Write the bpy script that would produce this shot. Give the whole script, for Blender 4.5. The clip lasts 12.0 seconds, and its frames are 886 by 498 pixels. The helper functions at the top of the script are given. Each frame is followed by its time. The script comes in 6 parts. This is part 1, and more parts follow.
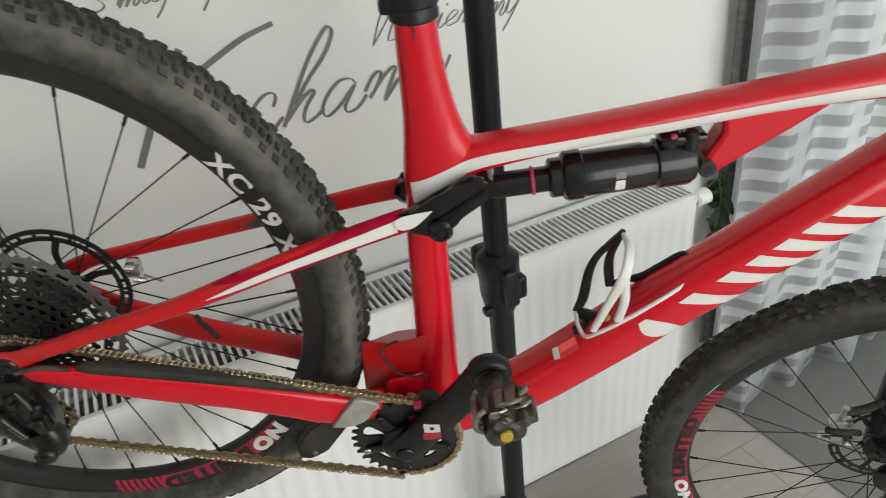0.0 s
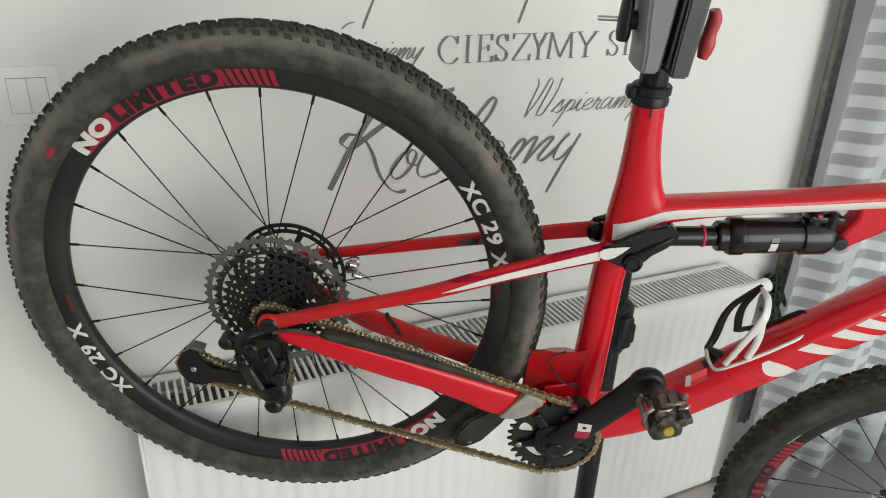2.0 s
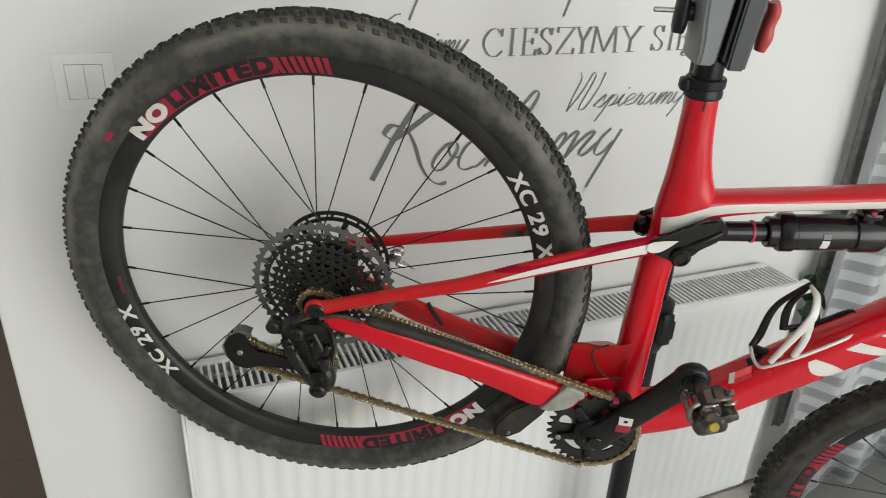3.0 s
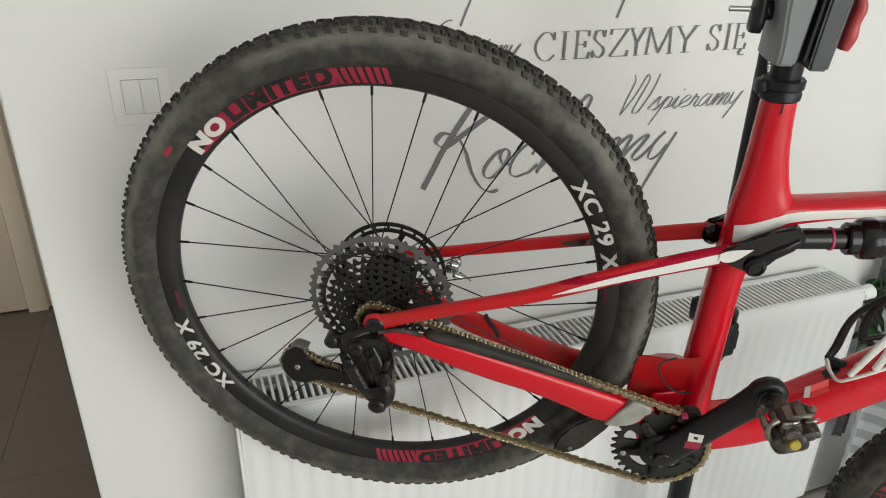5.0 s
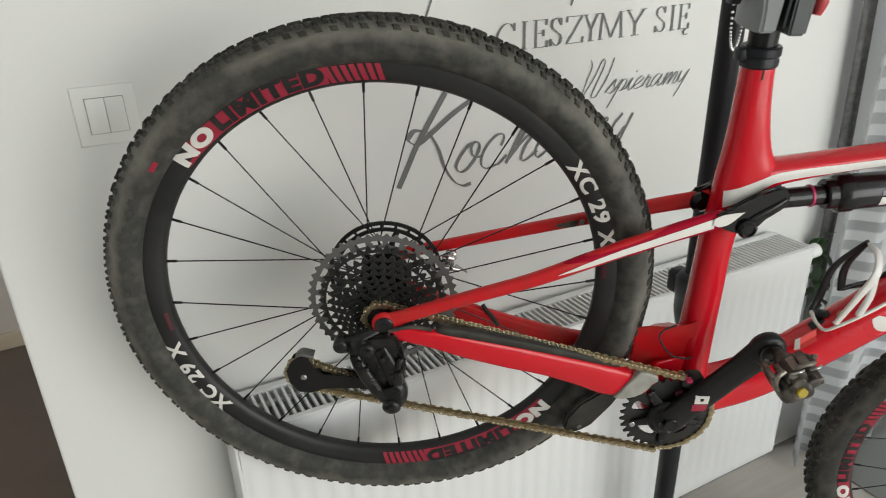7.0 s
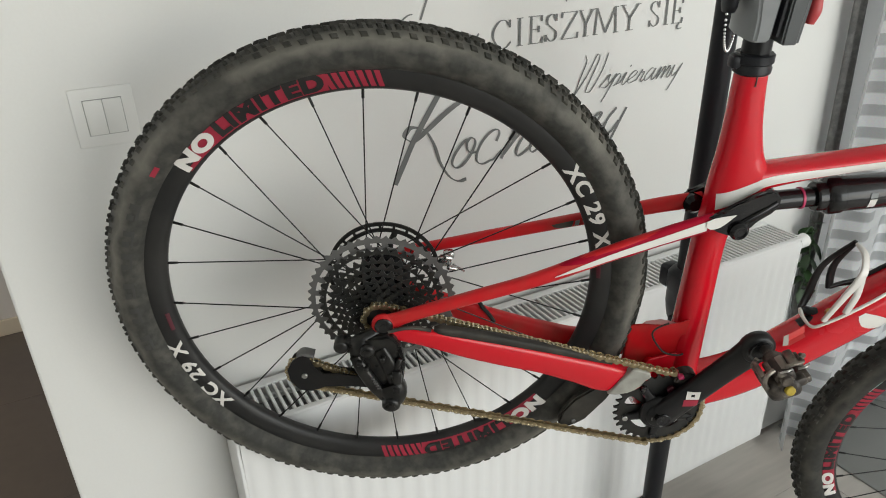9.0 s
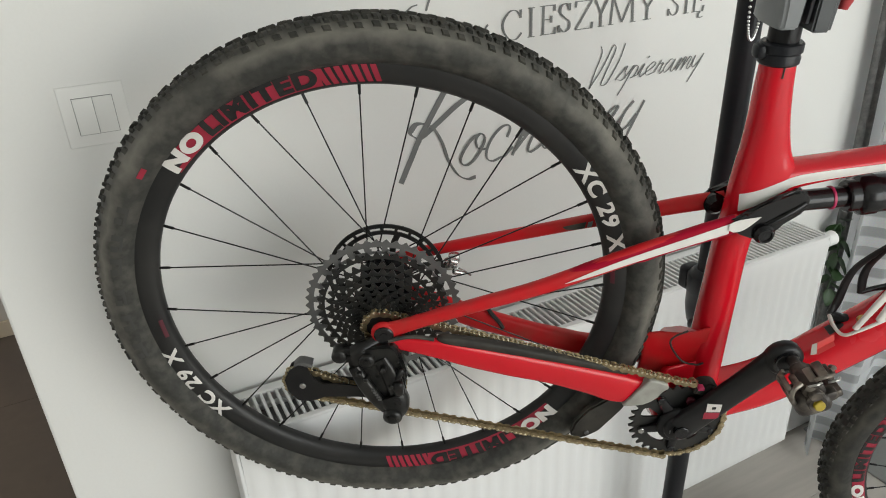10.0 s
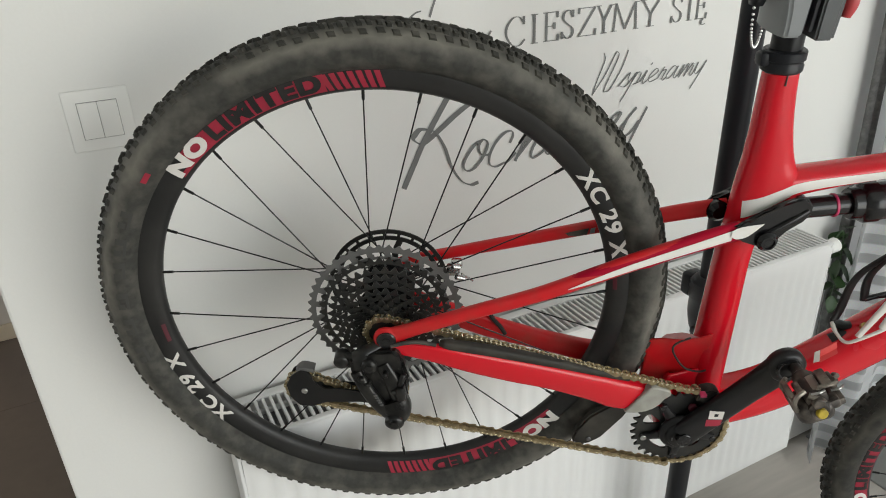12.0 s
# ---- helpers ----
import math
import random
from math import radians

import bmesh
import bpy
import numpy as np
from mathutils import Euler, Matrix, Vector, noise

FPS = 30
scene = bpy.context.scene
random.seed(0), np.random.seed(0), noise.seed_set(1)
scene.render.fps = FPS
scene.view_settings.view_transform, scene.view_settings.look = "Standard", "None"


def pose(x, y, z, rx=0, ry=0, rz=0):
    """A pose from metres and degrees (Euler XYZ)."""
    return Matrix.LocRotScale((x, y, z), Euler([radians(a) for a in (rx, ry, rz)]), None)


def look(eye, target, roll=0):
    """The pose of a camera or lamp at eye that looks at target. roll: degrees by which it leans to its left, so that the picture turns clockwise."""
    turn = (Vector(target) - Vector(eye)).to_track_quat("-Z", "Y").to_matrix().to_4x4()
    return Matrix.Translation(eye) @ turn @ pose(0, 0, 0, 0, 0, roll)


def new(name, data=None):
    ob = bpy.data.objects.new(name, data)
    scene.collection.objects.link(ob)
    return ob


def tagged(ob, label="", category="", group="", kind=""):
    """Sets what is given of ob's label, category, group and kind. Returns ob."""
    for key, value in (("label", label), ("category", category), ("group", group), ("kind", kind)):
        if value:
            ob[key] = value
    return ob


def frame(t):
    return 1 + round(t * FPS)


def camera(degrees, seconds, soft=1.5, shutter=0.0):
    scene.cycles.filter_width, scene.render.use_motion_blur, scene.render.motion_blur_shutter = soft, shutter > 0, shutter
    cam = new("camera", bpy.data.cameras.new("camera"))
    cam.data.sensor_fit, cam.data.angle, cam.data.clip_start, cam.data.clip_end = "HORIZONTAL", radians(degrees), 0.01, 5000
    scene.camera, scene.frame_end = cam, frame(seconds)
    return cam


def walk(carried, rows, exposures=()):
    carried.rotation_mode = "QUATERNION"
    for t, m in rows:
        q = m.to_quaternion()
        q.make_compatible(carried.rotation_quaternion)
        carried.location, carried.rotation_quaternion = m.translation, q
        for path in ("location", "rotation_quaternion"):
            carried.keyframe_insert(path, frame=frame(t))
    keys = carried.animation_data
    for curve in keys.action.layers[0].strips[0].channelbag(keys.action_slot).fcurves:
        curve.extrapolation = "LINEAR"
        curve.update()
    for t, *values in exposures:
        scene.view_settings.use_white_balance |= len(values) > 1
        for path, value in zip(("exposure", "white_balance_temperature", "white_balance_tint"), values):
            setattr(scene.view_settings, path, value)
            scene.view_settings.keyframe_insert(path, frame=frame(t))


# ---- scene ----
cam = camera(66.1, 12.0, soft=1.0, shutter=0.2)
PATH = [
    (0, (0.589, -1.038, 1.452), (1.322, 0.521, 0.436), -5.6),
    (0.5, (0.411, -1.051, 1.481), (1.205, 0.523, 0.537), -5.1),
    (1, (0.293, -1.084, 1.498), (0.99, 0.556, 0.589), -4.0),
    (1.5, (0.283, -1.098, 1.497), (1.046, 0.549, 0.657), -0.5),
    (2, (0.288, -1.104, 1.489), (1.089, 0.533, 0.666), 2.6),
    (2.5, (0.271, -1.106, 1.486), (1.042, 0.546, 0.664), 2.7),
    (3, (0.26, -1.101, 1.481), (0.994, 0.562, 0.648), 2.9),
    (3.2, (0.252, -1.097, 1.484), (0.963, 0.583, 0.664), 2.5),
    (4.8, (0.265, -1.076, 1.483), (0.874, 0.627, 0.629), 0.5),
    (5, (0.236, -1.066, 1.48), (0.883, 0.636, 0.654), 1.0),
    (5.5, (0.233, -1.053, 1.471), (0.864, 0.638, 0.61), -0.1),
    (6, (0.215, -1.025, 1.458), (0.9, 0.646, 0.599), -2.1),
    (6.5, (0.178, -1.02, 1.462), (0.852, 0.651, 0.593), -3.4),
    (7, (0.152, -1.035, 1.465), (0.988, 0.591, 0.653), -2.0),
    (7.2, (0.141, -1.043, 1.468), (1.026, 0.567, 0.678), -1.1),
    (8.8, (0.123, -1.044, 1.505), (1.004, 0.522, 0.626), -1.2),
    (9, (0.144, -1.032, 1.497), (0.99, 0.559, 0.63), -1.8),
    (9.5, (0.187, -1.006, 1.488), (0.997, 0.591, 0.598), -3.0),
    (10, (0.184, -0.998, 1.487), (0.976, 0.613, 0.605), -2.7),
    (10.5, (0.178, -0.993, 1.485), (0.985, 0.612, 0.605), -2.1),
    (11, (0.176, -0.997, 1.484), (0.98, 0.62, 0.621), -2.2),
    (11.5, (0.179, -0.996, 1.487), (0.98, 0.62, 0.624), -2.2),
    (12, (0.183, -0.998, 1.488), (0.974, 0.622, 0.619), -2.5),
]
walk(cam, [(t, look(eye, target, roll)) for t, eye, target, roll in PATH])

# ---- world, windows and lamps ----
world = bpy.data.worlds.new("world")
world.use_nodes = True
scene.world = world
sky = world.node_tree.nodes.new("ShaderNodeTexSky")
sky.sky_type, sky.sun_disc = "NISHITA", False
sky.sun_elevation, sky.sun_rotation = radians(35), radians(160)
world.node_tree.nodes["Background"].inputs[1].default_value = 0.1
world.node_tree.links.new(sky.outputs[0], world.node_tree.nodes["Background"].inputs[0])


def window_light(name, m, width, height, watts, colour):
    lamp = bpy.data.lights.new(name, "AREA")
    lamp.shape, lamp.size, lamp.size_y, lamp.energy, lamp.color = "RECTANGLE", width, height, watts, colour
    ob = new(name, lamp)
    ob.matrix_world = m
    return ob


# daylight in the opening behind the curtain; wide unseen window assumed behind the camera
window_light("curtain_window_light", look((2.81, 0.30, 1.25), (2.81, -1.0, 1.0)), 1.5, 2.0, 40.0, (0.97, 0.99, 1.0))
window_light("assumed_south_light", look((1.80, -3.66, 1.40), (1.80, 0.0, 1.2)), 3.4, 2.2, 91.0, (0.955, 0.99, 0.97))


# lamp added to brighten the hall, as daylight from an assumed window out of sight
window_light("added_hall_light", look((-2.02, 1.25, 1.5), (0.0, 1.35, 0.9)), 0.9, 1.2, 16.0, (0.99, 0.99, 0.97))


# ---- materials ----
def material(name, colour, rough=0.5, metal=0.0, dark=0.8, fine=60.0, coarse=5.0, bump=0.0, coat=0.0, second=None, amount=0.35, sheen=0.0, alpha=1.0, spec=0.5):
    """A Principled surface that varies at two scales; second: a colour of stains or wear."""
    m = bpy.data.materials.new(name)
    m.use_nodes = True
    nodes, links = m.node_tree.nodes, m.node_tree.links
    shader = nodes["Principled BSDF"]
    place = nodes.new("ShaderNodeTexCoord")
    small, big = nodes.new("ShaderNodeTexNoise"), nodes.new("ShaderNodeTexNoise")
    small.inputs["Scale"].default_value, small.inputs["Detail"].default_value = fine, 6.0
    big.inputs["Scale"].default_value, big.inputs["Detail"].default_value = coarse, 4.0
    for node in (small, big):
        links.new(place.outputs["Object"], node.inputs["Vector"])
    grain = nodes.new("ShaderNodeMix")
    grain.data_type = "RGBA"
    grain.inputs[6].default_value = (*[c * dark for c in colour], 1)
    grain.inputs[7].default_value = (*colour, 1)
    links.new(small.outputs["Fac"], grain.inputs[0])
    ramp = nodes.new("ShaderNodeMapRange")
    ramp.inputs[1].default_value, ramp.inputs[2].default_value = 0.45, 0.7
    ramp.inputs[3].default_value, ramp.inputs[4].default_value = 0.0, amount
    links.new(big.outputs["Fac"], ramp.inputs[0])
    stain = nodes.new("ShaderNodeMix")
    stain.data_type = "RGBA"
    links.new(ramp.outputs[0], stain.inputs[0])
    links.new(grain.outputs[2], stain.inputs[6])
    stain.inputs[7].default_value = (*(second or [c * 0.85 for c in colour]), 1)
    links.new(stain.outputs[2], shader.inputs["Base Color"])
    gloss = nodes.new("ShaderNodeMapRange")
    gloss.inputs[3].default_value, gloss.inputs[4].default_value = max(rough - 0.08, 0.03), min(rough + 0.08, 1.0)
    links.new(big.outputs["Fac"], gloss.inputs[0])
    links.new(gloss.outputs[0], shader.inputs["Roughness"])
    shader.inputs["Metallic"].default_value = metal
    shader.inputs["Coat Weight"].default_value = coat
    shader.inputs["Coat Roughness"].default_value = 0.08
    shader.inputs["Sheen Weight"].default_value = sheen
    shader.inputs["Alpha"].default_value = alpha
    shader.inputs["Specular IOR Level"].default_value = spec
    if bump:
        relief = nodes.new("ShaderNodeBump")
        relief.inputs["Strength"].default_value, relief.inputs["Distance"].default_value = bump, 0.002
        links.new(small.outputs["Fac"], relief.inputs["Height"])
        links.new(relief.outputs[0], shader.inputs["Normal"])
    return m


WALL = material("wall_paint", (0.74, 0.74, 0.72), 0.45, dark=0.96, fine=220, coarse=2.0, bump=0.06, second=(0.71, 0.71, 0.695), amount=0.5)
HALL_WALL = material("hall_paint", (0.72, 0.67, 0.62), 0.5, dark=0.95, fine=200, coarse=2.0, bump=0.06, second=(0.68, 0.63, 0.58), amount=0.5)
CEILING = material("ceiling_paint", (0.82, 0.82, 0.80), 0.7, dark=0.96, fine=150, bump=0.05)
INK = material("grey_lettering", (0.150, 0.155, 0.152), 0.5, dark=0.8, fine=90, coarse=14, second=(0.20, 0.205, 0.20), amount=0.6)
RADIATOR = material("radiator_enamel", (0.74, 0.742, 0.735), 0.38, dark=0.99, fine=4, coarse=1.5, second=(0.77, 0.77, 0.755), amount=0.3)
RADIATOR_SHADE = material("radiator_inside_shade", (0.17, 0.17, 0.17), 0.7)
PLASTIC = material("white_plastic", (0.82, 0.82, 0.80), 0.2, dark=0.98, fine=30, coat=0.3)
SWITCH = material("matt_white_plastic", (0.78, 0.78, 0.76), 0.5, dark=0.98, fine=30)
GAP_SHADE = material("switch_gap_shade", (0.26, 0.26, 0.255), 0.6)
FLOOR = material("grey_laminate", (0.50, 0.465, 0.42), 0.4, dark=0.75, fine=14, coarse=3.0, bump=0.05, second=(0.36, 0.335, 0.305), amount=0.7)
for _node in [n for n in FLOOR.node_tree.nodes if n.type == "TEX_NOISE"]:
    _way = FLOOR.node_tree.nodes.new("ShaderNodeMapping")
    _way.inputs["Scale"].default_value = (0.12, 1.0, 1.0)
    FLOOR.node_tree.links.new(_node.inputs["Vector"].links[0].from_socket, _way.inputs["Vector"])
    FLOOR.node_tree.links.new(_way.outputs["Vector"], _node.inputs["Vector"])
    _node.inputs["Scale"].default_value *= 4.0
TILE = material("dark_brown_tile", (0.115, 0.092, 0.076), 0.33, dark=0.75, fine=25, coarse=4, bump=0.04, second=(0.085, 0.070, 0.060), amount=0.6)
GROUT = material("tile_grout", (0.045, 0.04, 0.036), 0.8)
RUG = material("grey_rug", (0.27, 0.272, 0.262), 0.9, dark=0.75, fine=500, coarse=6, bump=0.4, second=(0.26, 0.262, 0.255))
DOOR = material("cream_door", (0.70, 0.60, 0.46), 0.45, dark=0.9, fine=18, coarse=5, bump=0.03, second=(0.64, 0.54, 0.41))
RED = material("red_paint", (0.60, 0.005, 0.016), 0.24, dark=0.93, fine=35, coarse=9, coat=0.35, second=(0.50, 0.005, 0.014), amount=0.25, spec=0.3)
RED_DUST = material("dusty_red_paint", (0.57, 0.010, 0.015), 0.36, dark=0.8, fine=50, coarse=26, coat=0.12, second=(0.27, 0.05, 0.035), amount=0.5, spec=0.25)
WHITE = material("white_decal", (0.72, 0.70, 0.665), 0.35, dark=0.95, fine=60, coarse=18, coat=0.3, second=(0.60, 0.57, 0.525), amount=0.4)
DECAL_RED = material("red_decal", (0.36, 0.018, 0.045), 0.5, dark=0.8, fine=90, coarse=20, second=(0.22, 0.015, 0.025))
CRIMSON = material("crimson_paint", (0.36, 0.004, 0.024), 0.55, dark=0.85, fine=50, coarse=20, second=(0.30, 0.003, 0.020), amount=0.4, spec=0.08)
DARK_RED = material("faded_dark_red", (0.10, 0.010, 0.022), 0.4, dark=0.7, fine=90, coarse=30, second=(0.05, 0.008, 0.014))
CARBON = material("black_carbon", (0.012, 0.012, 0.013), 0.30, dark=0.7, fine=120, coarse=14, bump=0.03, coat=0.12, second=(0.022, 0.021, 0.020), amount=0.5, spec=0.22)
ANODISED = material("black_anodised", (0.009, 0.009, 0.010), 0.22, metal=0.0, dark=0.8, fine=80, coarse=20, coat=0.25, second=(0.018, 0.018, 0.018), spec=0.3)
MECH = material("greasy_black_alloy", (0.008, 0.008, 0.008), 0.30, dark=0.5, fine=90, coarse=55, bump=0.25, coat=0.2, second=(0.030, 0.029, 0.026), amount=0.7, spec=0.3)
RUBBER = material("tyre_rubber", (0.036, 0.035, 0.033), 0.75, dark=0.55, fine=90, coarse=26, bump=0.35, second=(0.13, 0.12, 0.10), amount=0.75, spec=0.25)


def dusty(mat, radius, spread, colour, most):
    """Dried dust that clings to a wheel in a ragged ring of this radius."""
    nodes, links = mat.node_tree.nodes, mat.node_tree.links
    shader = nodes["Principled BSDF"]
    place, flat, far = nodes.new("ShaderNodeTexCoord"), nodes.new("ShaderNodeVectorMath"), nodes.new("ShaderNodeVectorMath")
    flat.operation, flat.inputs[1].default_value = "MULTIPLY", (1, 0, 1)
    far.operation = "LENGTH"
    links.new(place.outputs["Object"], flat.inputs[0])
    links.new(flat.outputs[0], far.inputs[0])
    wobble = nodes.new("ShaderNodeTexNoise")
    wobble.inputs["Scale"].default_value, wobble.inputs["Detail"].default_value = 26, 6
    links.new(place.outputs["Object"], wobble.inputs["Vector"])
    shift, off, near, clump, both = [nodes.new(n) for n in ("ShaderNodeMath", "ShaderNodeMath", "ShaderNodeMapRange", "ShaderNodeMapRange", "ShaderNodeMath")]
    shift.operation, shift.inputs[1].default_value, shift.inputs[2].default_value = "MULTIPLY_ADD", 0.034, -radius - 0.017
    links.new(wobble.outputs["Fac"], shift.inputs[0])
    off.operation = "ADD"
    links.new(shift.outputs[0], off.inputs[0])
    links.new(far.outputs["Value"], off.inputs[1])
    size = nodes.new("ShaderNodeMath")
    size.operation = "ABSOLUTE"
    links.new(off.outputs[0], size.inputs[0])
    for k, v in ((1, 0.0), (2, spread), (3, most), (4, 0.0)):
        near.inputs[k].default_value = v
    links.new(size.outputs[0], near.inputs[0])
    patch = nodes.new("ShaderNodeTexNoise")
    patch.inputs["Scale"].default_value, patch.inputs["Detail"].default_value = 17, 6
    links.new(place.outputs["Object"], patch.inputs["Vector"])
    for k, v in ((1, 0.38), (2, 0.62), (3, 0.25), (4, 1.0)):
        clump.inputs[k].default_value = v
    links.new(patch.outputs["Fac"], clump.inputs[0])
    both.operation = "MULTIPLY"
    links.new(near.outputs[0], both.inputs[0])
    links.new(clump.outputs[0], both.inputs[1])
    mix = nodes.new("ShaderNodeMix")
    mix.data_type = "RGBA"
    mix.inputs[7].default_value = (*colour, 1)
    links.new(both.outputs[0], mix.inputs[0])
    links.new(shader.inputs["Base Color"].links[0].from_socket, mix.inputs[6])
    links.new(mix.outputs[2], shader.inputs["Base Color"])


TYRE_SIDE = material("dusty_tyre_sidewall", (0.066, 0.066, 0.060), 0.65, dark=0.4, fine=120, coarse=48, bump=0.35, second=(0.110, 0.104, 0.090), amount=0.7, spec=0.2)
dusty(TYRE_SIDE, 0.3440, 0.014, (0.185, 0.176, 0.152), 0.85)
TYRE_PLAIN = material("plain_tyre_sidewall", (0.042, 0.042, 0.038), 0.65, dark=0.55, fine=120, coarse=40, bump=0.35, second=(0.070, 0.066, 0.056), amount=0.7, spec=0.2)
dusty(TYRE_PLAIN, 0.3440, 0.010, (0.095, 0.090, 0.075), 0.7)
TYRE_TREAD = material("dusty_tyre_tread", (0.042, 0.042, 0.037), 0.75, dark=0.5, fine=110, coarse=30, bump=0.4, second=(0.080, 0.075, 0.065), amount=0.8, spec=0.2)
dusty(TYRE_TREAD, 0.347, 0.008, (0.10, 0.094, 0.080), 0.6)
EMBOSS = material("sidewall_print", (0.052, 0.050, 0.047), 0.7, dark=0.6, fine=60, coarse=30, second=(0.04, 0.04, 0.038), amount=0.9)
RIM = material("rim_carbon", (0.021, 0.021, 0.021), 0.40, dark=0.8, fine=90, coarse=10, second=(0.045, 0.043, 0.04), amount=0.5, spec=0.3)
SPOKE = material("black_spoke", (0.012, 0.012, 0.012), 0.35, metal=0.3, spec=0.3)
COG = material("black_steel", (0.040, 0.041, 0.040), 0.38, metal=0.55, dark=0.7, fine=140, coarse=50, second=(0.05, 0.045, 0.038), amount=0.5)
COG_GREY = material("grey_alloy", (0.17, 0.17, 0.168), 0.42, metal=0.5, dark=0.8, fine=90, coarse=25, second=(0.08, 0.077, 0.072))
CHAIN = material("chain_gold_glint", (0.90, 0.82, 0.60), 0.22, metal=0.85, dark=0.5, fine=160, coarse=60, second=(0.50, 0.38, 0.2), amount=0.5)
CHAIN_DARK = material("oily_chain", (0.56, 0.45, 0.26), 0.36, metal=0.8, dark=0.5, fine=160, coarse=60, second=(0.06, 0.045, 0.03), amount=0.65)
STEEL_MUD = material("muddy_steel", (0.30, 0.27, 0.23), 0.42, metal=0.7, dark=0.5, fine=90, coarse=60, bump=0.1, second=(0.05, 0.035, 0.028), amount=0.95)
STEEL = material("steel", (0.55, 0.55, 0.54), 0.28, metal=0.95, dark=0.8, fine=80, second=(0.25, 0.24, 0.22))
GUARD = material("scuffed_alloy", (0.40, 0.395, 0.355), 0.5, metal=0.1, dark=0.8, fine=70, coarse=40, second=(0.24, 0.23, 0.205), amount=0.7)
GUARD_DARK = material("dusty_black_rubber", (0.030, 0.028, 0.024), 0.6, dark=0.7, fine=120, coarse=40, bump=0.1, second=(0.060, 0.054, 0.044), amount=0.6, spec=0.3)
PEDAL = material("worn_pedal", (0.055, 0.047, 0.042), 0.42, metal=0.45, dark=0.5, fine=120, coarse=55, bump=0.1, second=(0.28, 0.24, 0.2), amount=0.55)
BRASS = material("brass", (0.62, 0.45, 0.16), 0.3, metal=0.9, dark=0.7, second=(0.3, 0.2, 0.08))
STICKER = material("clear_guard_film", (0.62, 0.06, 0.055), 0.4, dark=0.9, fine=50, second=(0.55, 0.05, 0.05))
YELLOW = material("yellow_badge", (0.50, 0.37, 0.03), 0.4, dark=0.6, fine=200, coarse=90, second=(0.28, 0.2, 0.03), amount=0.7)
GLOSS_CARBON = material("glossy_black_carbon", (0.005, 0.005, 0.006), 0.18, dark=0.7, fine=120, coarse=20, coat=0.2, second=(0.012, 0.011, 0.010), amount=0.5, spec=0.25)
STAND = material("black_powder_coat", (0.012, 0.013, 0.016), 0.4, dark=0.8, fine=250, coarse=6, bump=0.05, coat=0.1, second=(0.022, 0.022, 0.025), spec=0.22)
JAW_DARK = material("dark_grey_jaw", (0.050, 0.055, 0.057), 0.4, dark=0.85, fine=70, coarse=14, bump=0.03, second=(0.036, 0.040, 0.042))
PAD = material("dark_grey_pad", (0.030, 0.032, 0.036), 0.55, dark=0.85, fine=120, coarse=14, bump=0.03, second=(0.022, 0.023, 0.026))
TAG = material("cream_tag", (0.42, 0.40, 0.36), 0.6, dark=0.85, fine=90, coarse=40, second=(0.28, 0.26, 0.23))
JAW = material("grey_jaw", (0.20, 0.21, 0.215), 0.45, dark=0.85, fine=70, coarse=14, bump=0.03, second=(0.13, 0.135, 0.14))
LEVER = material("red_lever", (0.46, 0.05, 0.055), 0.4, dark=0.9, fine=60, second=(0.38, 0.05, 0.05))
PINK = material("pink_ring", (0.55, 0.03, 0.12), 0.4)
TEAL = material("teal_label", (0.22, 0.38, 0.34), 0.5, dark=0.8, fine=90, second=(0.3, 0.42, 0.38))
LEAF = material("green_leaf", (0.022, 0.060, 0.014), 0.45, dark=0.6, fine=60, coarse=20, second=(0.014, 0.034, 0.010))
BAND = material("dark_woven_band", (0.17, 0.17, 0.166), 0.9, dark=0.6, fine=260, coarse=60, bump=0.4, second=(0.25, 0.25, 0.245), amount=0.6)
GLASS = bpy.data.materials.new("window_glass")
GLASS.use_nodes = True
GLASS.node_tree.nodes["Principled BSDF"].inputs["Transmission Weight"].default_value = 1.0
GLASS.node_tree.nodes["Principled BSDF"].inputs["Roughness"].default_value = 0.02

# striped curtain: grey and white bands woven across, thin enough to let light through
CURTAIN = bpy.data.materials.new("striped_curtain")
CURTAIN.use_nodes = True
_n, _l = CURTAIN.node_tree.nodes, CURTAIN.node_tree.links
_place, _split, _wave = _n.new("ShaderNodeTexCoord"), _n.new("ShaderNodeSeparateXYZ"), _n.new("ShaderNodeMath")
_l.new(_place.outputs["Object"], _split.inputs[0])
_wave.operation, _wave.inputs[1].default_value = "MULTIPLY", 1 / 0.056
_l.new(_split.outputs["Z"], _wave.inputs[0])
_saw = _n.new("ShaderNodeMath")
_saw.operation = "FRACT"
_l.new(_wave.outputs[0], _saw.inputs[0])
_band = _n.new("ShaderNodeMapRange")
for _k, _v in ((1, 0.46), (2, 0.54), (3, 0.0), (4, 1.0)):
    _band.inputs[_k].default_value = _v
_l.new(_saw.outputs[0], _band.inputs[0])
_weave = _n.new("ShaderNodeTexNoise")
_weave.inputs["Scale"].default_value = 300
_l.new(_place.outputs["Object"], _weave.inputs["Vector"])
_col = _n.new("ShaderNodeMix")
_col.data_type = "RGBA"
_col.inputs[6].default_value, _col.inputs[7].default_value = (0.80, 0.81, 0.815, 1), (0.53, 0.54, 0.545, 1)
# stripes fade out at intervals along x: brightly lit fold faces, painted in
_along = _n.new("ShaderNodeMath")
_along.operation, _along.inputs[1].default_value = "MULTIPLY_ADD", 1 / 0.185
_along.inputs[2].default_value = 0.27
_l.new(_split.outputs["X"], _along.inputs[0])
_frac = _n.new("ShaderNodeMath")
_frac.operation = "FRACT"
_l.new(_along.outputs[0], _frac.inputs[0])
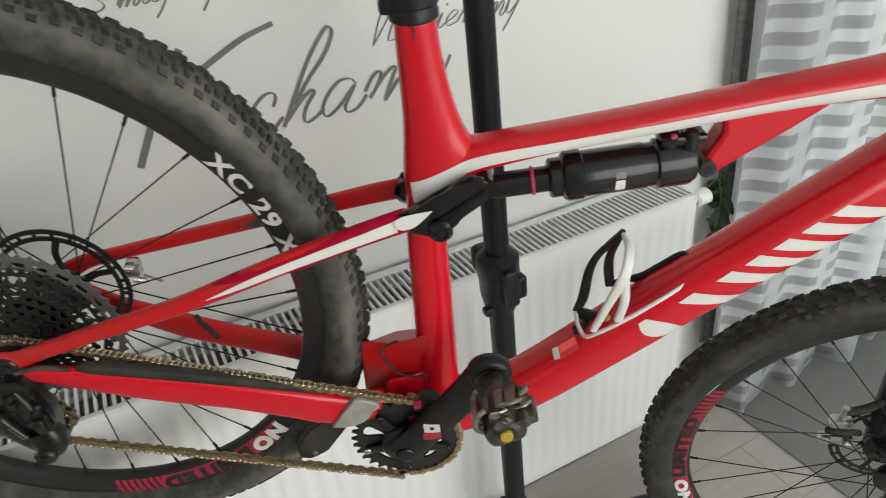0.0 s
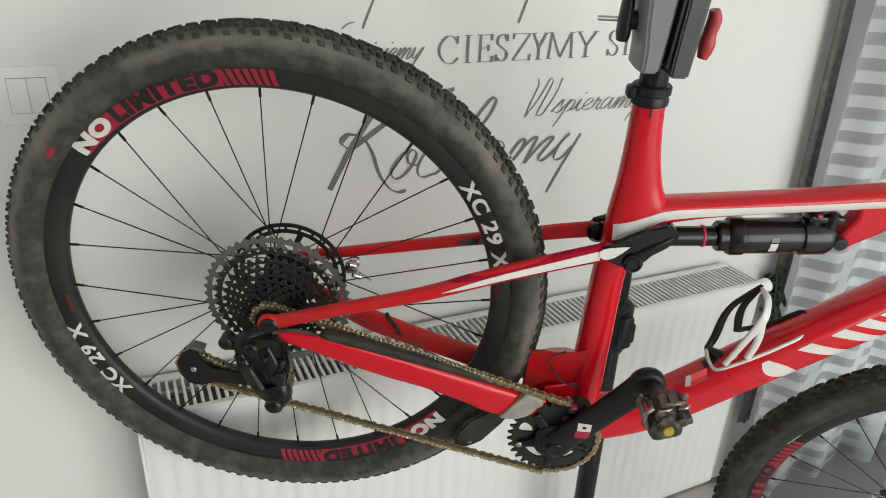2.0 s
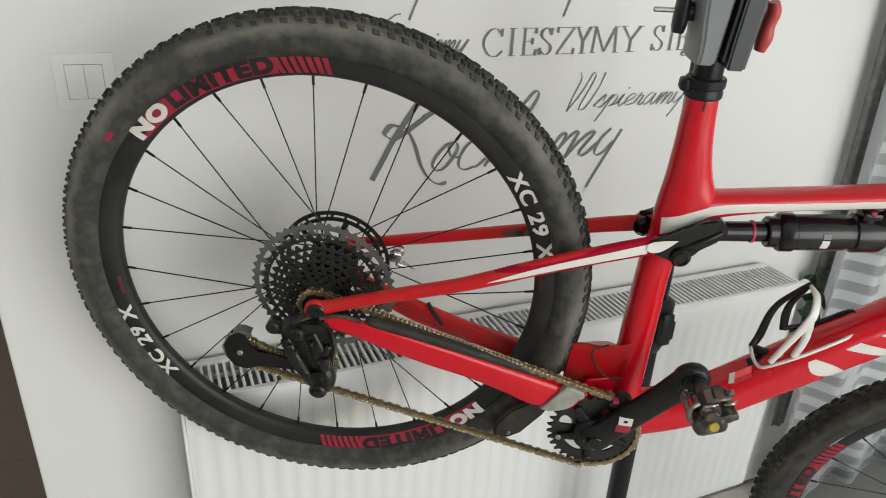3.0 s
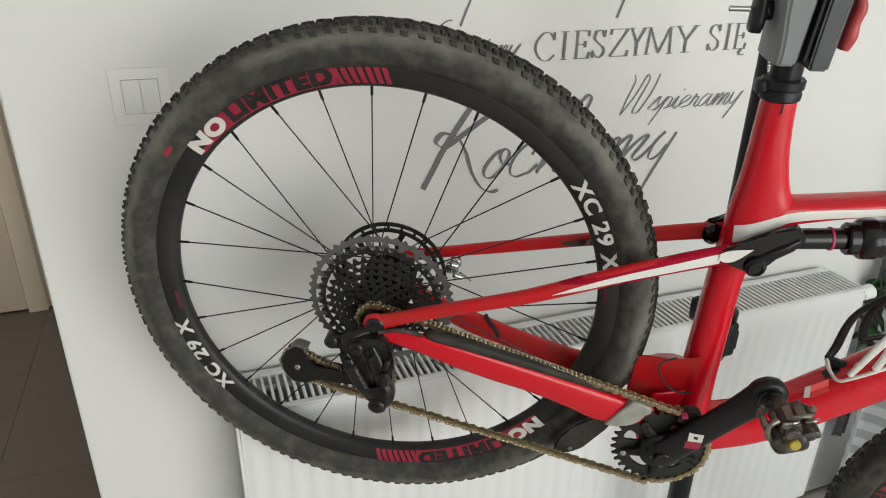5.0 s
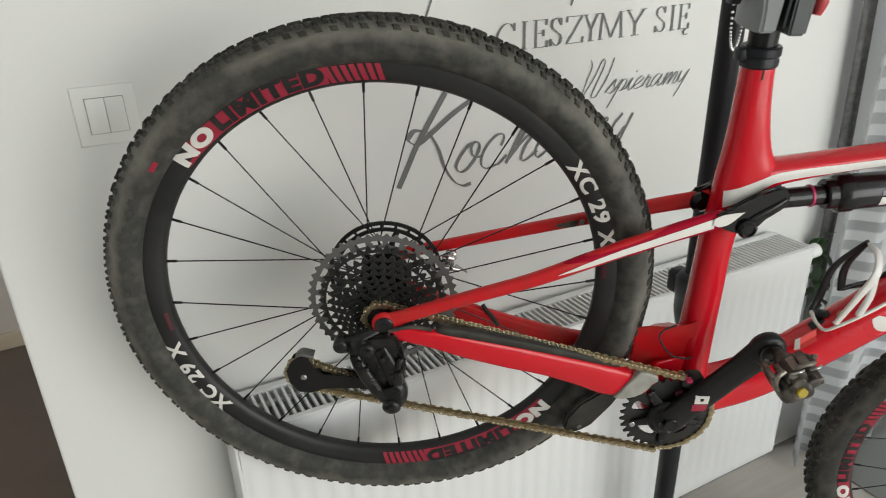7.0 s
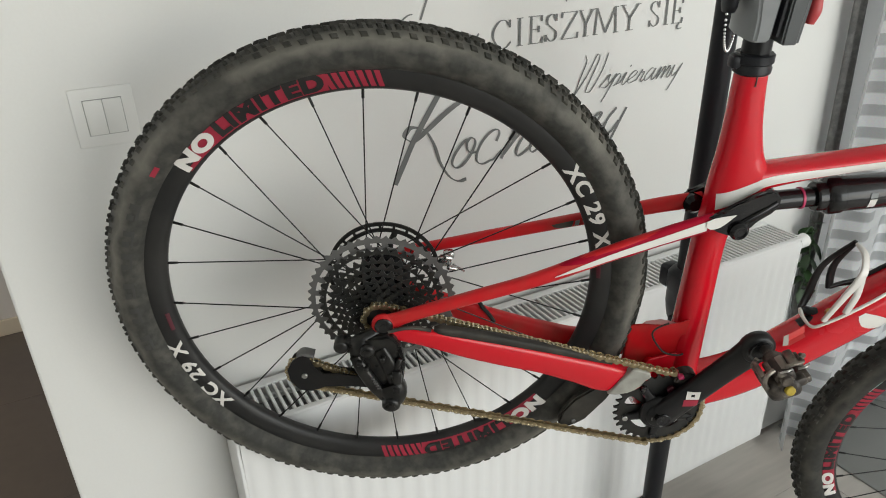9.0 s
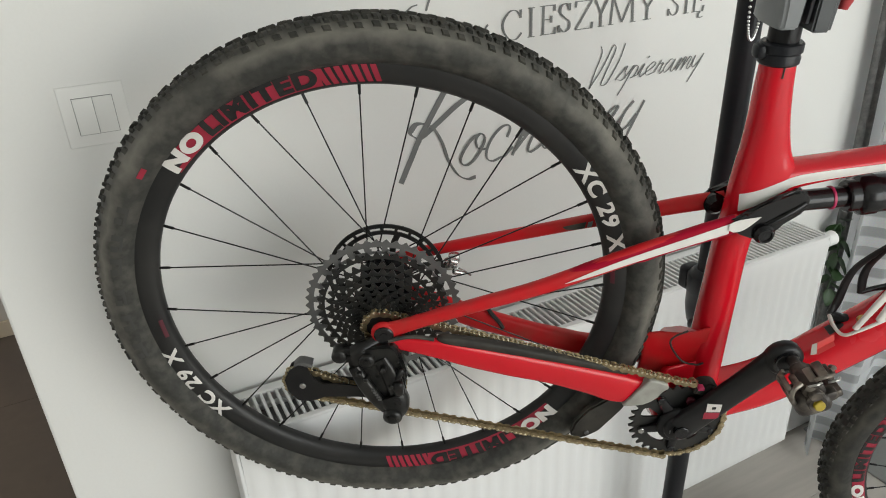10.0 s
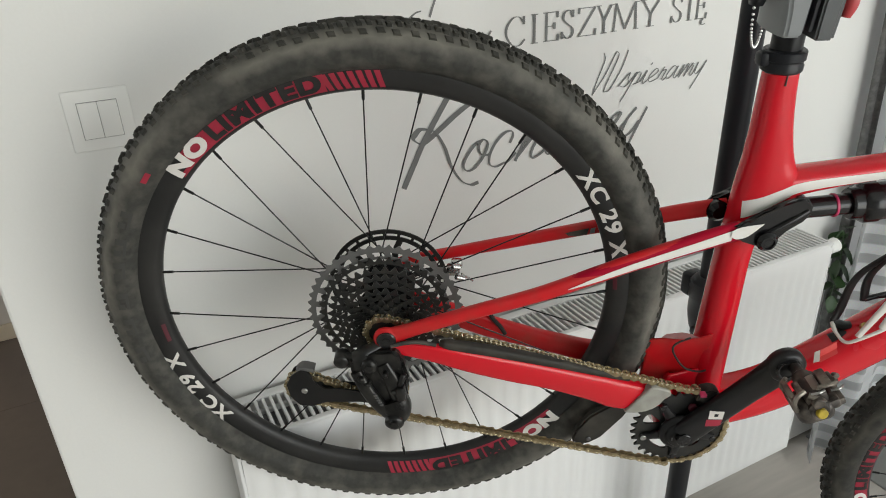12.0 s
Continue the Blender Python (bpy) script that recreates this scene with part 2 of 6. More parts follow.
_fold_wash = _n.new("ShaderNodeMapRange")
for _k, _v in ((1, 0.60), (2, 0.66), (3, 1.0), (4, 0.14)):
    _fold_wash.inputs[_k].default_value = _v
_l.new(_frac.outputs[0], _fold_wash.inputs[0])
_weft = _n.new("ShaderNodeMath")
_weft.operation = "MULTIPLY"
_l.new(_band.outputs[0], _weft.inputs[0])
_l.new(_fold_wash.outputs[0], _weft.inputs[1])
_l.new(_weft.outputs[0], _col.inputs[0])
_shade = _n.new("ShaderNodeMix")
_shade.data_type, _shade.blend_type = "RGBA", "MULTIPLY"
_shade.inputs[0].default_value = 0.25
_l.new(_col.outputs[2], _shade.inputs[6])
_l.new(_weave.outputs["Color"], _shade.inputs[7])
_p = _n["Principled BSDF"]
_l.new(_shade.outputs[2], _p.inputs["Base Color"])
_p.inputs["Roughness"].default_value = 0.9
_thin, _sum = _n.new("ShaderNodeBsdfTranslucent"), _n.new("ShaderNodeMixShader")
_l.new(_shade.outputs[2], _thin.inputs["Color"])
_sum.inputs[0].default_value = 0.5
_l.new(_p.outputs[0], _sum.inputs[1])
_l.new(_thin.outputs[0], _sum.inputs[2])
_l.new(_sum.outputs[0], _n["Material Output"].inputs["Surface"])


# ---- mesh tools ----
def finish(bm, name, mat, parent=None, label="", smooth=True, angle=40):
    bmesh.ops.recalc_face_normals(bm, faces=bm.faces)
    if smooth:
        for f in bm.faces:
            f.smooth = True
        for e in bm.edges:
            if len(e.link_faces) == 2 and e.calc_face_angle(0) > radians(angle):
                e.smooth = False
    mesh = bpy.data.meshes.new(name)
    bm.to_mesh(mesh)
    bm.free()
    mesh.materials.append(mat)
    ob = new(name, mesh)
    if parent:
        ob.parent = parent
    if label:
        ob["label"] = label
    return ob


def part(name, bm, mat, parent, label="", smooth=True, angle=40):
    return finish(bm, name, mat, parent, label, smooth, angle)


def empty(name, m, label, category, group="", kind=""):
    ob = new(name)
    ob.empty_display_size = 0.1
    ob.matrix_world = m
    return tagged(ob, label, category, group, kind)


def box(bm, lo, hi, bevel=0.0, m=None, segments=2):
    made = bmesh.ops.create_cube(bm, size=1.0)["verts"]
    for v in made:
        v.co = Vector([lo[i] + (v.co[i] + 0.5) * (hi[i] - lo[i]) for i in range(3)])
    if bevel:
        edges = {e for v in made for e in v.link_edges}
        made = bmesh.ops.bevel(bm, geom=list(edges), offset=bevel, segments=segments, affect="EDGES", profile=0.5)["verts"]
    if m is not None:
        bmesh.ops.transform(bm, matrix=m, verts=made)
    return made


def smooth_path(points, steps=6):
    """Catmull-Rom through rows of numbers."""
    rows = [np.array(p, float) for p in points]
    rows = [2 * rows[0] - rows[1]] + rows + [2 * rows[-1] - rows[-2]]
    out = []
    for a, b, c, d in zip(rows, rows[1:], rows[2:], rows[3:]):
        for k in range(steps):
            t = k / steps
            out.append(0.5 * (2 * b + (c - a) * t + (2 * a - 5 * b + 4 * c - d) * t * t + (3 * b - a - 3 * c + d) * t ** 3))
    return out + [rows[-2]]


def loft(bm, rings, n=20, power=2.0, caps=True):
    """Rings of (centre, half axis u, half axis v), joined into a skin."""
    loops = []
    for centre, u, v in rings:
        loop = []
        for k in range(n):
            a = 2 * math.pi * k / n
            c, s = math.cos(a), math.sin(a)
            c, s = math.copysign(abs(c) ** (2 / power), c), math.copysign(abs(s) ** (2 / power), s)
            loop.append(bm.verts.new(Vector(centre) + Vector(u) * c + Vector(v) * s))
        loops.append(loop)
    for a, b in zip(loops, loops[1:]):
        for k in range(n):
            bm.faces.new((a[k], a[(k + 1) % n], b[(k + 1) % n], b[k]))
    if caps:
        bm.faces.new(loops[0][::-1])
        bm.faces.new(loops[-1])


def tube(bm, points, n=20, power=2.3, steps=6, caps=True):
    """Points of x, y, z, half width across the bike, half height in its plane."""
    rows = smooth_path(points, steps) if steps > 1 else [np.array(p, float) for p in points]
    rings = []
    for k, r in enumerate(rows):
        way = Vector((rows[min(k + 1, len(rows) - 1)] - rows[max(k - 1, 0)])[:3]).normalized()
        side = Vector((0, 1, 0)) - way * way.y
        if side.length < 0.1:
            side = Vector((1, 0, 0)) - way * way.x
        side.normalize()
        rings.append((r[:3], side * r[3], side.cross(way) * r[4]))
    loft(bm, rings, n, power, caps)


def wire(bm, points, radius, n=8, steps=6):
    tube(bm, [(*p, radius, radius) for p in points], n, 2.0, steps)


def rod(bm, a, b, ra, rb=None, n=24, bevel=0.0):
    """A cylinder or cone from a to b, with softened rims."""
    a, b, rb = Vector(a), Vector(b), ra if rb is None else rb
    way = (b - a).normalized()
    u = way.orthogonal().normalized()
    v = way.cross(u)
    cut = min(bevel, (b - a).length / 3)
    stops = [(a, ra - bevel), (a + way * cut, ra), (b - way * cut, rb), (b, rb - bevel)] if bevel else [(a, ra), (b, rb)]
    loft(bm, [(p, u * r, v * r) for p, r in stops], n)


def turned(bm, profile, centre=(0, 0, 0), n=96, closed=False):
    """A profile of (radius, y) turned about the axle, which lies along y."""
    loops = []
    for k in range(n):
        a = 2 * math.pi * k / n
        loops.append([bm.verts.new((centre[0] + r * math.cos(a), centre[1] + y, centre[2] + r * math.sin(a))) for r, y in profile])
    m = len(profile)
    for k in range(n):
        a, b = loops[k], loops[(k + 1) % n]
        for i in range(m if closed else m - 1):
            bm.faces.new((a[i], a[(i + 1) % m], b[(i + 1) % m], b[i]))


def slab(bm, outline, y0, y1):
    """An outline in x and z, given thickness along y."""
    front = [bm.verts.new((x, y0, z)) for x, z in outline]
    back = [bm.verts.new((x, y1, z)) for x, z in outline]
    bm.faces.new(front)
    bm.faces.new(back[::-1])
    for k in range(len(outline)):
        bm.faces.new((front[k - 1], back[k - 1], back[k], front[k]))


def tree_of(*obs):
    """A search tree over meshes in their own space."""
    from mathutils.bvhtree import BVHTree
    verts, faces = [], []
    for ob in obs:
        base = len(verts)
        verts += [v.co.copy() for v in ob.data.vertices]
        faces += [[base + i for i in p.vertices] for p in ob.data.polygons]
    return BVHTree.FromPolygons(verts, faces)


def decal(name, strips, tree, mat, parent, label="", lift=0.0007, far=-0.2, fallback=-0.02):
    """Strips of pairs of (x, z) points, laid on what the tree holds as seen along y."""
    bm = bmesh.new()

    def drop(x, z):
        hit = tree.ray_cast(Vector((x, far, z)), Vector((0, 1, 0)))[0]
        return Vector((x, (hit.y if hit else fallback) - lift, z))

    for pairs in strips:
        rows = []
        for (ax, az), (bx, bz) in pairs:
            rows.append([bm.verts.new(drop(ax + (bx - ax) * k / 5, az + (bz - az) * k / 5)) for k in range(6)])
        for a, b in zip(rows, rows[1:]):
            for k in range(5):
                bm.faces.new((a[k], a[k + 1], b[k + 1], b[k]))
    return part(name, bm, mat, parent, label)


def between(upper, lower, steps=8):
    """A strip between two lines of points."""
    return list(zip([tuple(p) for p in smooth_path(upper, steps)], [tuple(p) for p in smooth_path(lower, steps)]))


# ---- the room ----
def block(name, lo, hi, mat, label="", category="wall", bevel=0.0):
    bm = bmesh.new()
    box(bm, lo, hi, bevel)
    return tagged(finish(bm, name, mat, smooth=False), label, category, kind="structure")


block("wall_north", (0.0, 0.0, 0.0), (2.02, 0.22, 2.6), WALL, "smooth white painted wall with grey lettering", bevel=0.004)
block("wall_north_above_window", (2.02, 0.0, 2.25), (3.8, 0.22, 2.6), WALL, "white painted wall above the curtained window")
block("wall_north_end", (3.6, 0.0, 0.0), (3.8, 0.22, 2.25), WALL, "white painted wall beside the curtained window")
block("wall_below_window", (2.02, 0.0, 0.0), (3.6, 0.22, 0.20), WALL, "low white wall under the curtained window")
block("wall_east", (3.8, -3.9, 0.0), (4.0, 0.22, 2.6), WALL, "plain white painted side wall")
block("wall_west", (-2.2, -3.9, 0.0), (-2.0, 0.8, 2.6), WALL, "plain white painted side wall")
block("wall_west_end", (-2.2, 1.7, 0.0), (-2.0, 2.3, 2.6), WALL, "plain white wall beside the assumed hall opening")
block("wall_west_below", (-2.2, 0.8, 0.0), (-2.0, 1.7, 0.9), WALL, "white wall under the assumed hall opening")
block("wall_west_above", (-2.2, 0.8, 2.1), (-2.0, 1.7, 2.6), WALL, "white wall above the assumed hall opening")
block("wall_south_below", (-2.0, -3.9, 0.0), (3.8, -3.7, 0.30), WALL, "white wall below the assumed wide window")
block("wall_south_above", (-2.0, -3.9, 2.5), (3.8, -3.7, 2.6), WALL, "white wall above the assumed wide window")
block("wall_south_west", (-2.0, -3.9, 0.30), (0.09, -3.7, 2.5), WALL, "white wall beside the assumed wide window")
block("wall_south_east", (3.52, -3.9, 0.30), (3.8, -3.7, 2.5), WALL, "white wall beside the assumed wide window")
block("wall_hall_end", (-2.0, 1.97, 0.0), (0.6, 2.17, 2.6), HALL_WALL, "warm off-white wall at the end of the hall")
block("wall_hall_east", (0.4, 0.22, 0.0), (0.6, 1.97, 2.6), HALL_WALL, "warm off-white side wall of the hall")
block("ceiling", (-2.2, -3.9, 2.6), (4.0, 2.3, 2.75), CEILING, "plain white ceiling", "ceiling")
block("baseboard", (-0.44, 1.955, 0.0), (0.398, 1.969, 0.07), DOOR, "cream skirting board in the hall", "baseboard", 0.003)

# window behind the curtain
win = empty("window_1", Matrix.Translation((2.81, 0.1, 0.2)), "white framed tall window behind the curtain", "window", kind="structure")
bm = bmesh.new()
for lo, hi in (((-0.79, -0.03, 0), (-0.72, 0.03, 2.05)), ((0.72, -0.03, 0), (0.79, 0.03, 2.05)), ((-0.72, -0.03, 0), (0.72, 0.03, 0.07)), ((-0.72, -0.03, 1.98), (0.72, 0.03, 2.05)), ((-0.035, -0.03, 0.07), (0.035, 0.03, 1.98))):
    box(bm, lo, hi, 0.004)
part("window_frame", bm, PLASTIC, win, smooth=False)
for x0, x1 in ((-0.72, -0.035), (0.035, 0.72)):
    bm = bmesh.new()
    box(bm, (x0, -0.006, 0.07), (x1, 0.006, 1.98))
    part("pane", bm, GLASS, win, smooth=False).visible_shadow = False

# floors
block("floor", (-2.0, -3.7, -0.10), (3.8, 0.22, -0.008), FLOOR, "grey wood-look laminate floor", "floor")
block("floor_hall", (-2.0, 0.22, -0.10), (0.6, 2.17, -0.008), GROUT, "dark brown tiled hall floor", "floor")
rug_bm = bmesh.new()
box(rug_bm, (1.885, -2.2, 0.0), (3.6, -0.015, 0.007), 0.003)
tagged(finish(rug_bm, "rug", RUG), "plain grey low-pile rug on the floor", "rug")

# door at the end of the hall
door = empty("door_1", Matrix.Translation((-0.94, 1.95, 0.0)), "cream panelled interior door, closed, in the hall", "door", kind="structure")
bm = bmesh.new()
box(bm, (-0.42, -0.012, 0.01), (0.42, 0.018, 2.02), 0.003)
for z0, z1 in ((0.15, 0.95), (1.1, 1.88)):
    box(bm, (-0.30, -0.02, z0), (0.30, -0.005, z1), 0.006)
part("leaf", bm, DOOR, door)
bm = bmesh.new()
for lo, hi in (((0.425, -0.03, 0), (0.50, 0.018, 2.1)), ((-0.50, -0.03, 0), (-0.425, 0.018, 2.1)), ((-0.425, -0.03, 2.025), (0.425, 0.018, 2.1))):
    box(bm, lo, hi, 0.005)
part("casing", bm, DOOR, door)
bm = bmesh.new()
rod(bm, (0.36, -0.012, 1.02), (0.36, -0.055, 1.02), 0.009)
rod(bm, (0.36, -0.05, 1.02), (0.25, -0.05, 1.02), 0.008, bevel=0.002)
part("door_handle", bm, STEEL, door, "brushed steel lever handle")


# ---- radiator ----
rad = empty("radiator", Matrix.Translation((0.24, 0.0, 0.0)), "white ribbed panel radiator with slotted top grille on the wall", "radiator")
LONG, TOP, LOW, FRONT, BACK = 1.375, 0.782, 0.165, -0.132, -0.016
bm = bmesh.new()
cols = 41 * 8
grid = []
for zi, (z, flat) in enumerate(((LOW, 1), (LOW + 0.012, 1), (LOW + 0.035, 0.9), (LOW + 0.06, 0.0), (TOP - 0.075, 0.0), (TOP - 0.05, 0.9), (TOP - 0.02, 1), (TOP - 0.004, 1))):
    row = []
    for k in range(cols + 1):
        x = 0.006 + (LONG - 0.012) * k / cols
        wave = math.cos(2 * math.pi * 41 * k / cols)
        y = FRONT + (1 - flat) * (0.0015 + 0.0015 * max(-0.6, min(0.6, wave * 1.4)) / 0.6)
        if zi in (0, 7):
            y += 0.006
        row.append(bm.verts.new((x, y, z)))
    grid.append(row)
for a, b in zip(grid, grid[1:]):
    for k in range(cols):
        bm.faces.new((a[k], a[k + 1], b[k + 1], b[k]))
part("front_panel", bm, RADIATOR, rad, angle=60)
for x0, x1 in ((0.0, 0.006), (LONG - 0.006, LONG)):
    bm = bmesh.new()
    box(bm, (x0, FRONT + 0.002, LOW + 0.005), (x1, BACK, TOP), 0.002)
    part("side_panel", bm, RADIATOR, rad)
bm = bmesh.new()
box(bm, (0.008, BACK - 0.012, LOW + 0.01), (LONG - 0.008, BACK, TOP - 0.03), 0.003)
part("back_panel", bm, RADIATOR, rad)
# one solid block for the convector, its dark grey standing for shade between the slats
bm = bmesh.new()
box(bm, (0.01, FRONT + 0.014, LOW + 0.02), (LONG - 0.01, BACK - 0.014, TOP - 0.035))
part("convector_shade", bm, RADIATOR_SHADE, rad)
bm = bmesh.new()
box(bm, (0.006, FRONT + 0.001, TOP - 0.006), (LONG - 0.006, FRONT + 0.013, TOP + 0.001), 0.002)
box(bm, (0.006, BACK - 0.016, TOP - 0.006), (LONG - 0.006, BACK + 0.004, TOP + 0.001), 0.002)
part("grille_frame", bm, RADIATOR, rad)
bm = bmesh.new()
box(bm, (-0.0026, FRONT + 0.013, -0.008), (0.0026, BACK - 0.016, 0.0), 0.001, segments=1)
slat = part("grille_slat", bm, RADIATOR, rad)
slat.location = (0.0155, 0, TOP)
count = 106
for k in range(1, count):
    ob = new("grille_slat", slat.data)
    ob.parent = rad
    ob.location = (0.0155 + (LONG - 0.031) * k / (count - 1), 0, TOP)
for x in (0.25, 1.12):
    bm = bmesh.new()
    box(bm, (x, BACK - 0.002, 0.55), (x + 0.03, -0.0005, 0.60), 0.003)
    part("wall_bracket", bm, RADIATOR, rad)

valve = empty("thermostat_valve", Matrix.Translation((1.672, -0.085, 0.735)), "white plastic thermostatic valve at the radiator", "valve")
bm = bmesh.new()
rod(bm, (-0.05, 0, 0), (-0.012, 0, 0), 0.011, bevel=0.002)
part("valve_body", bm, STEEL, valve, "chromed valve body")
bm = bmesh.new()
rod(bm, (-0.014, 0, 0), (0.026, 0, 0.005), 0.0165, 0.0185, bevel=0.006)
part("valve_head", bm, PLASTIC, valve)
bm = bmesh.new()
wire(bm, [(-0.03, 0.004, -0.006), (-0.03, 0.03, -0.010), (-0.03, 0.0845, -0.010)], 0.0075, 10, 4)
part("supply_pipe", bm, RADIATOR, valve, "white painted supply pipe into the wall")

# ---- light switch ----
sw = empty("light_switch", Matrix.Translation((0.1755, 0.0, 1.2695)), "white double rocker light switch on the wall", "switch")
bm = bmesh.new()
box(bm, (-0.040, -0.0016, -0.040), (0.040, -0.0002, 0.040), 0.0012, segments=4)
part("cover_plate", bm, SWITCH, sw)
# grey sheet behind the rockers: the gap's shadow given as a colour
bm = bmesh.new()
box(bm, (-0.0245, -0.0021, -0.0245), (0.0245, -0.001, 0.0245))
part("gap", bm, GAP_SHADE, sw, "thin grey strip for the shade in the gap round the rockers", smooth=False)
for x0, x1 in ((-0.0238, -0.0003), (0.0003, 0.0238)):
    bm = bmesh.new()
    box(bm, (x0, -0.0041, -0.0238), (x1, -0.0020, 0.0238), 0.0005)
    for v in bm.verts:
        if v.co.y < -0.0035:
            v.co.y -= 0.0006 * v.co.z / 0.024
    part("rocker", bm, SWITCH, sw)

# ---- curtain and dark band ----
bm = bmesh.new()
sheet = []
for j in range(13):
    z = 0.012 + 2.30 * j / 12
    row = []
    for k in range(241):
        s = k / 240
        x = 1.785 + 1.798 * s + 0.012 * math.sin(s * 61)
        deep = 0.024 + 0.010 * math.sin(s * 23 + 1.0)
        y = -0.105 + deep * math.sin(s * 2 * math.pi * 9.3 + 0.5 * math.sin(s * 17) + 0.12 * math.sin(z * 3)) + 0.010 * math.sin(s * 97 + z)
        row.append(bm.verts.new((x, y, z + (0.012 * math.sin(s * 58) if j == 0 else 0.0))))
    sheet.append(row)
for a, b in zip(sheet, sheet[1:]):
    for k in range(240):
        bm.faces.new((a[k], a[k + 1], b[k + 1], b[k]))
curtain = tagged(finish(bm, "curtain", CURTAIN, angle=80), "white curtain with woven grey cross stripes, hanging to the floor", "curtain")
thick = curtain.modifiers.new("cloth", "SOLIDIFY")
thick.thickness = 0.0015
bm = bmesh.new()
sheet = []
for j in range(30):
    z = 0.235 + 2.0 * j / 29
    sheet.append([bm.verts.new((1.788 + 0.039 * k / 8 - (0.055 if z > 0.95 else 0.025) * (z - 0.95), -0.034 + 0.006 * math.sin(k * 1.1 + z * 2), z)) for k in range(9)])
for a, b in zip(sheet, sheet[1:]):
    for k in range(8):
        bm.faces.new((a[k], a[k + 1], b[k + 1], b[k]))
band = tagged(finish(bm, "curtain_band", BAND, angle=80), "narrow dark grey woven fabric band hanging beside the curtain", "curtain band")
thick = band.modifiers.new("cloth", "SOLIDIFY")
thick.thickness = 0.006

# trailing plant at the radiator's end
vine = empty("trailing_plant", Matrix.Translation((1.765, -0.055, 0.72)), "green leafy sprig hanging beside the radiator", "plant")
bm = bmesh.new()
wire(bm, [(-0.06, -0.02, 0.03), (-0.02, -0.01, 0.035), (0.01, 0, -0.02), (0.015, 0.0, -0.11), (0.0, 0.0, -0.19)], 0.002, 6, 5)
part("stem", bm, LEAF, vine)
dice = random.Random(4)
for k in range(15):
    bm = bmesh.new()
    long, wide = 0.045 + 0.02 * dice.random(), 0.016 + 0.008 * dice.random()
    rows = []
    for i in range(7):
        s = i / 6
        w = wide * math.sin(math.pi * min(1, s * 0.93 + 0.05)) ** 0.8
        rows.append([bm.verts.new((long * s, w * (q - 1), 0.006 * abs(q - 1) - 0.25 * long * s * s)) for q in (0, 1, 2)])
    for a, b in zip(rows, rows[1:]):
        for q in (0, 1):
            bm.faces.new((a[q], a[q + 1], b[q + 1], b[q]))
    leaf = part("leaf", bm, LEAF, vine, angle=80)
    z = 0.03 - 0.21 * k / 14
    leaf.matrix_local = pose(0.012, 0, z, dice.uniform(-40, 40), dice.uniform(0, 50), dice.uniform(0, 360))


# ---- work stand ----
PX, PY, LEAN_X, LEAN_Y = 1.0797, -0.2355, -0.0577, -0.0625
stand = empty("repair_stand", Matrix.Translation((PX, PY, 0.0)), "black steel bicycle repair stand with grey clamp jaws", "repair stand")


def stand_part(name, bm, mat, parent, label=""):
    """A part of the stand, which leans a little under the bike's weight."""
    for v in bm.verts:
        v.co.x += LEAN_X * v.co.z
        v.co.y += LEAN_Y * v.co.z
    return part(name, bm, mat, parent, label)


bm = bmesh.new()
rod(bm, (0, 0, 0.05), (0, 0, 0.90), 0.0198, bevel=0.002)
stand_part("lower_pole", bm, STAND, stand)
bm = bmesh.new()
rod(bm, (0, 0, 0.88), (0, 0, 1.64), 0.0185, bevel=0.002)
stand_part("upper_pole", bm, STAND, stand)
bm = bmesh.new()
loft(bm, [((0, 0, z), (r, 0, 0), (0, r, 0)) for z, r in ((0.822, 0.0215), (0.830, 0.0250), (0.848, 0.0285), (0.862, 0.0305), (0.890, 0.0305), (0.893, 0.0325), (0.924, 0.0325), (0.928, 0.0290), (0.934, 0.0215))], 28)
box(bm, (-0.012, -0.042, 0.850), (0.012, -0.02, 0.915), 0.005)
box(bm, (-0.035, -0.016, 0.826), (-0.016, 0.000, 0.841), 0.004)
box(bm, (-0.023, 0.018, 0.884), (0.012, 0.046, 0.930), 0.009, segments=3)
collar = stand_part("pole_collar", bm, STAND, stand, "black plastic height clamp collar")
bm = bmesh.new()
box(bm, (0.018, -0.022, 0.842), (0.0385, 0.008, 0.884), 0.006, segments=3)
stand_part("quick_release", bm, STAND, collar)
bm = bmesh.new()
rod(bm, (0, 0, 0.175), (0, 0, 0.225), 0.030, bevel=0.004)
rod(bm, (0, 0, 0.22), (0, 0, 0.325), 0.0235, bevel=0.003)
box(bm, (-0.032, -0.008, 0.295), (-0.020, 0.008, 0.345), 0.003)
for k in range(3):
    box(bm, (-0.014, 0.022, 0.180), (0.014, 0.052, 0.220), 0.003, Matrix.Rotation(radians(30 + 120 * k), 4, "Z"))
stand_part("leg_bracket", bm, STAND, stand)
for k in range(3):
    a = radians(120 + 120 * k)
    bm = bmesh.new()
    rod(bm, (0.04 * math.cos(a), 0.04 * math.sin(a), 0.20), (0.46 * math.cos(a), 0.46 * math.sin(a), 0.018), 0.0125, bevel=0.002)
    leg = stand_part("leg", bm, STAND, stand)
    bm = bmesh.new()
    rod(bm, (0.44 * math.cos(a), 0.44 * math.sin(a), 0.036), (0.485 * math.cos(a), 0.485 * math.sin(a), 0.006), 0.015, bevel=0.004)
    stand_part("rubber_foot", bm, RUBBER, leg)

# the bicycle's own space: x ahead along the bike, y to its far side, z up in its plane
AHEAD, FAR_SIDE, UP = Vector((0.8886447, -0.4585963, 0.0)), Vector((0.4566046, 0.8847852, 0.0930996)), Vector((-0.0426951, -0.0827324, 0.9956568))
BIKE = Matrix((AHEAD, FAR_SIDE, UP)).transposed().to_4x4()
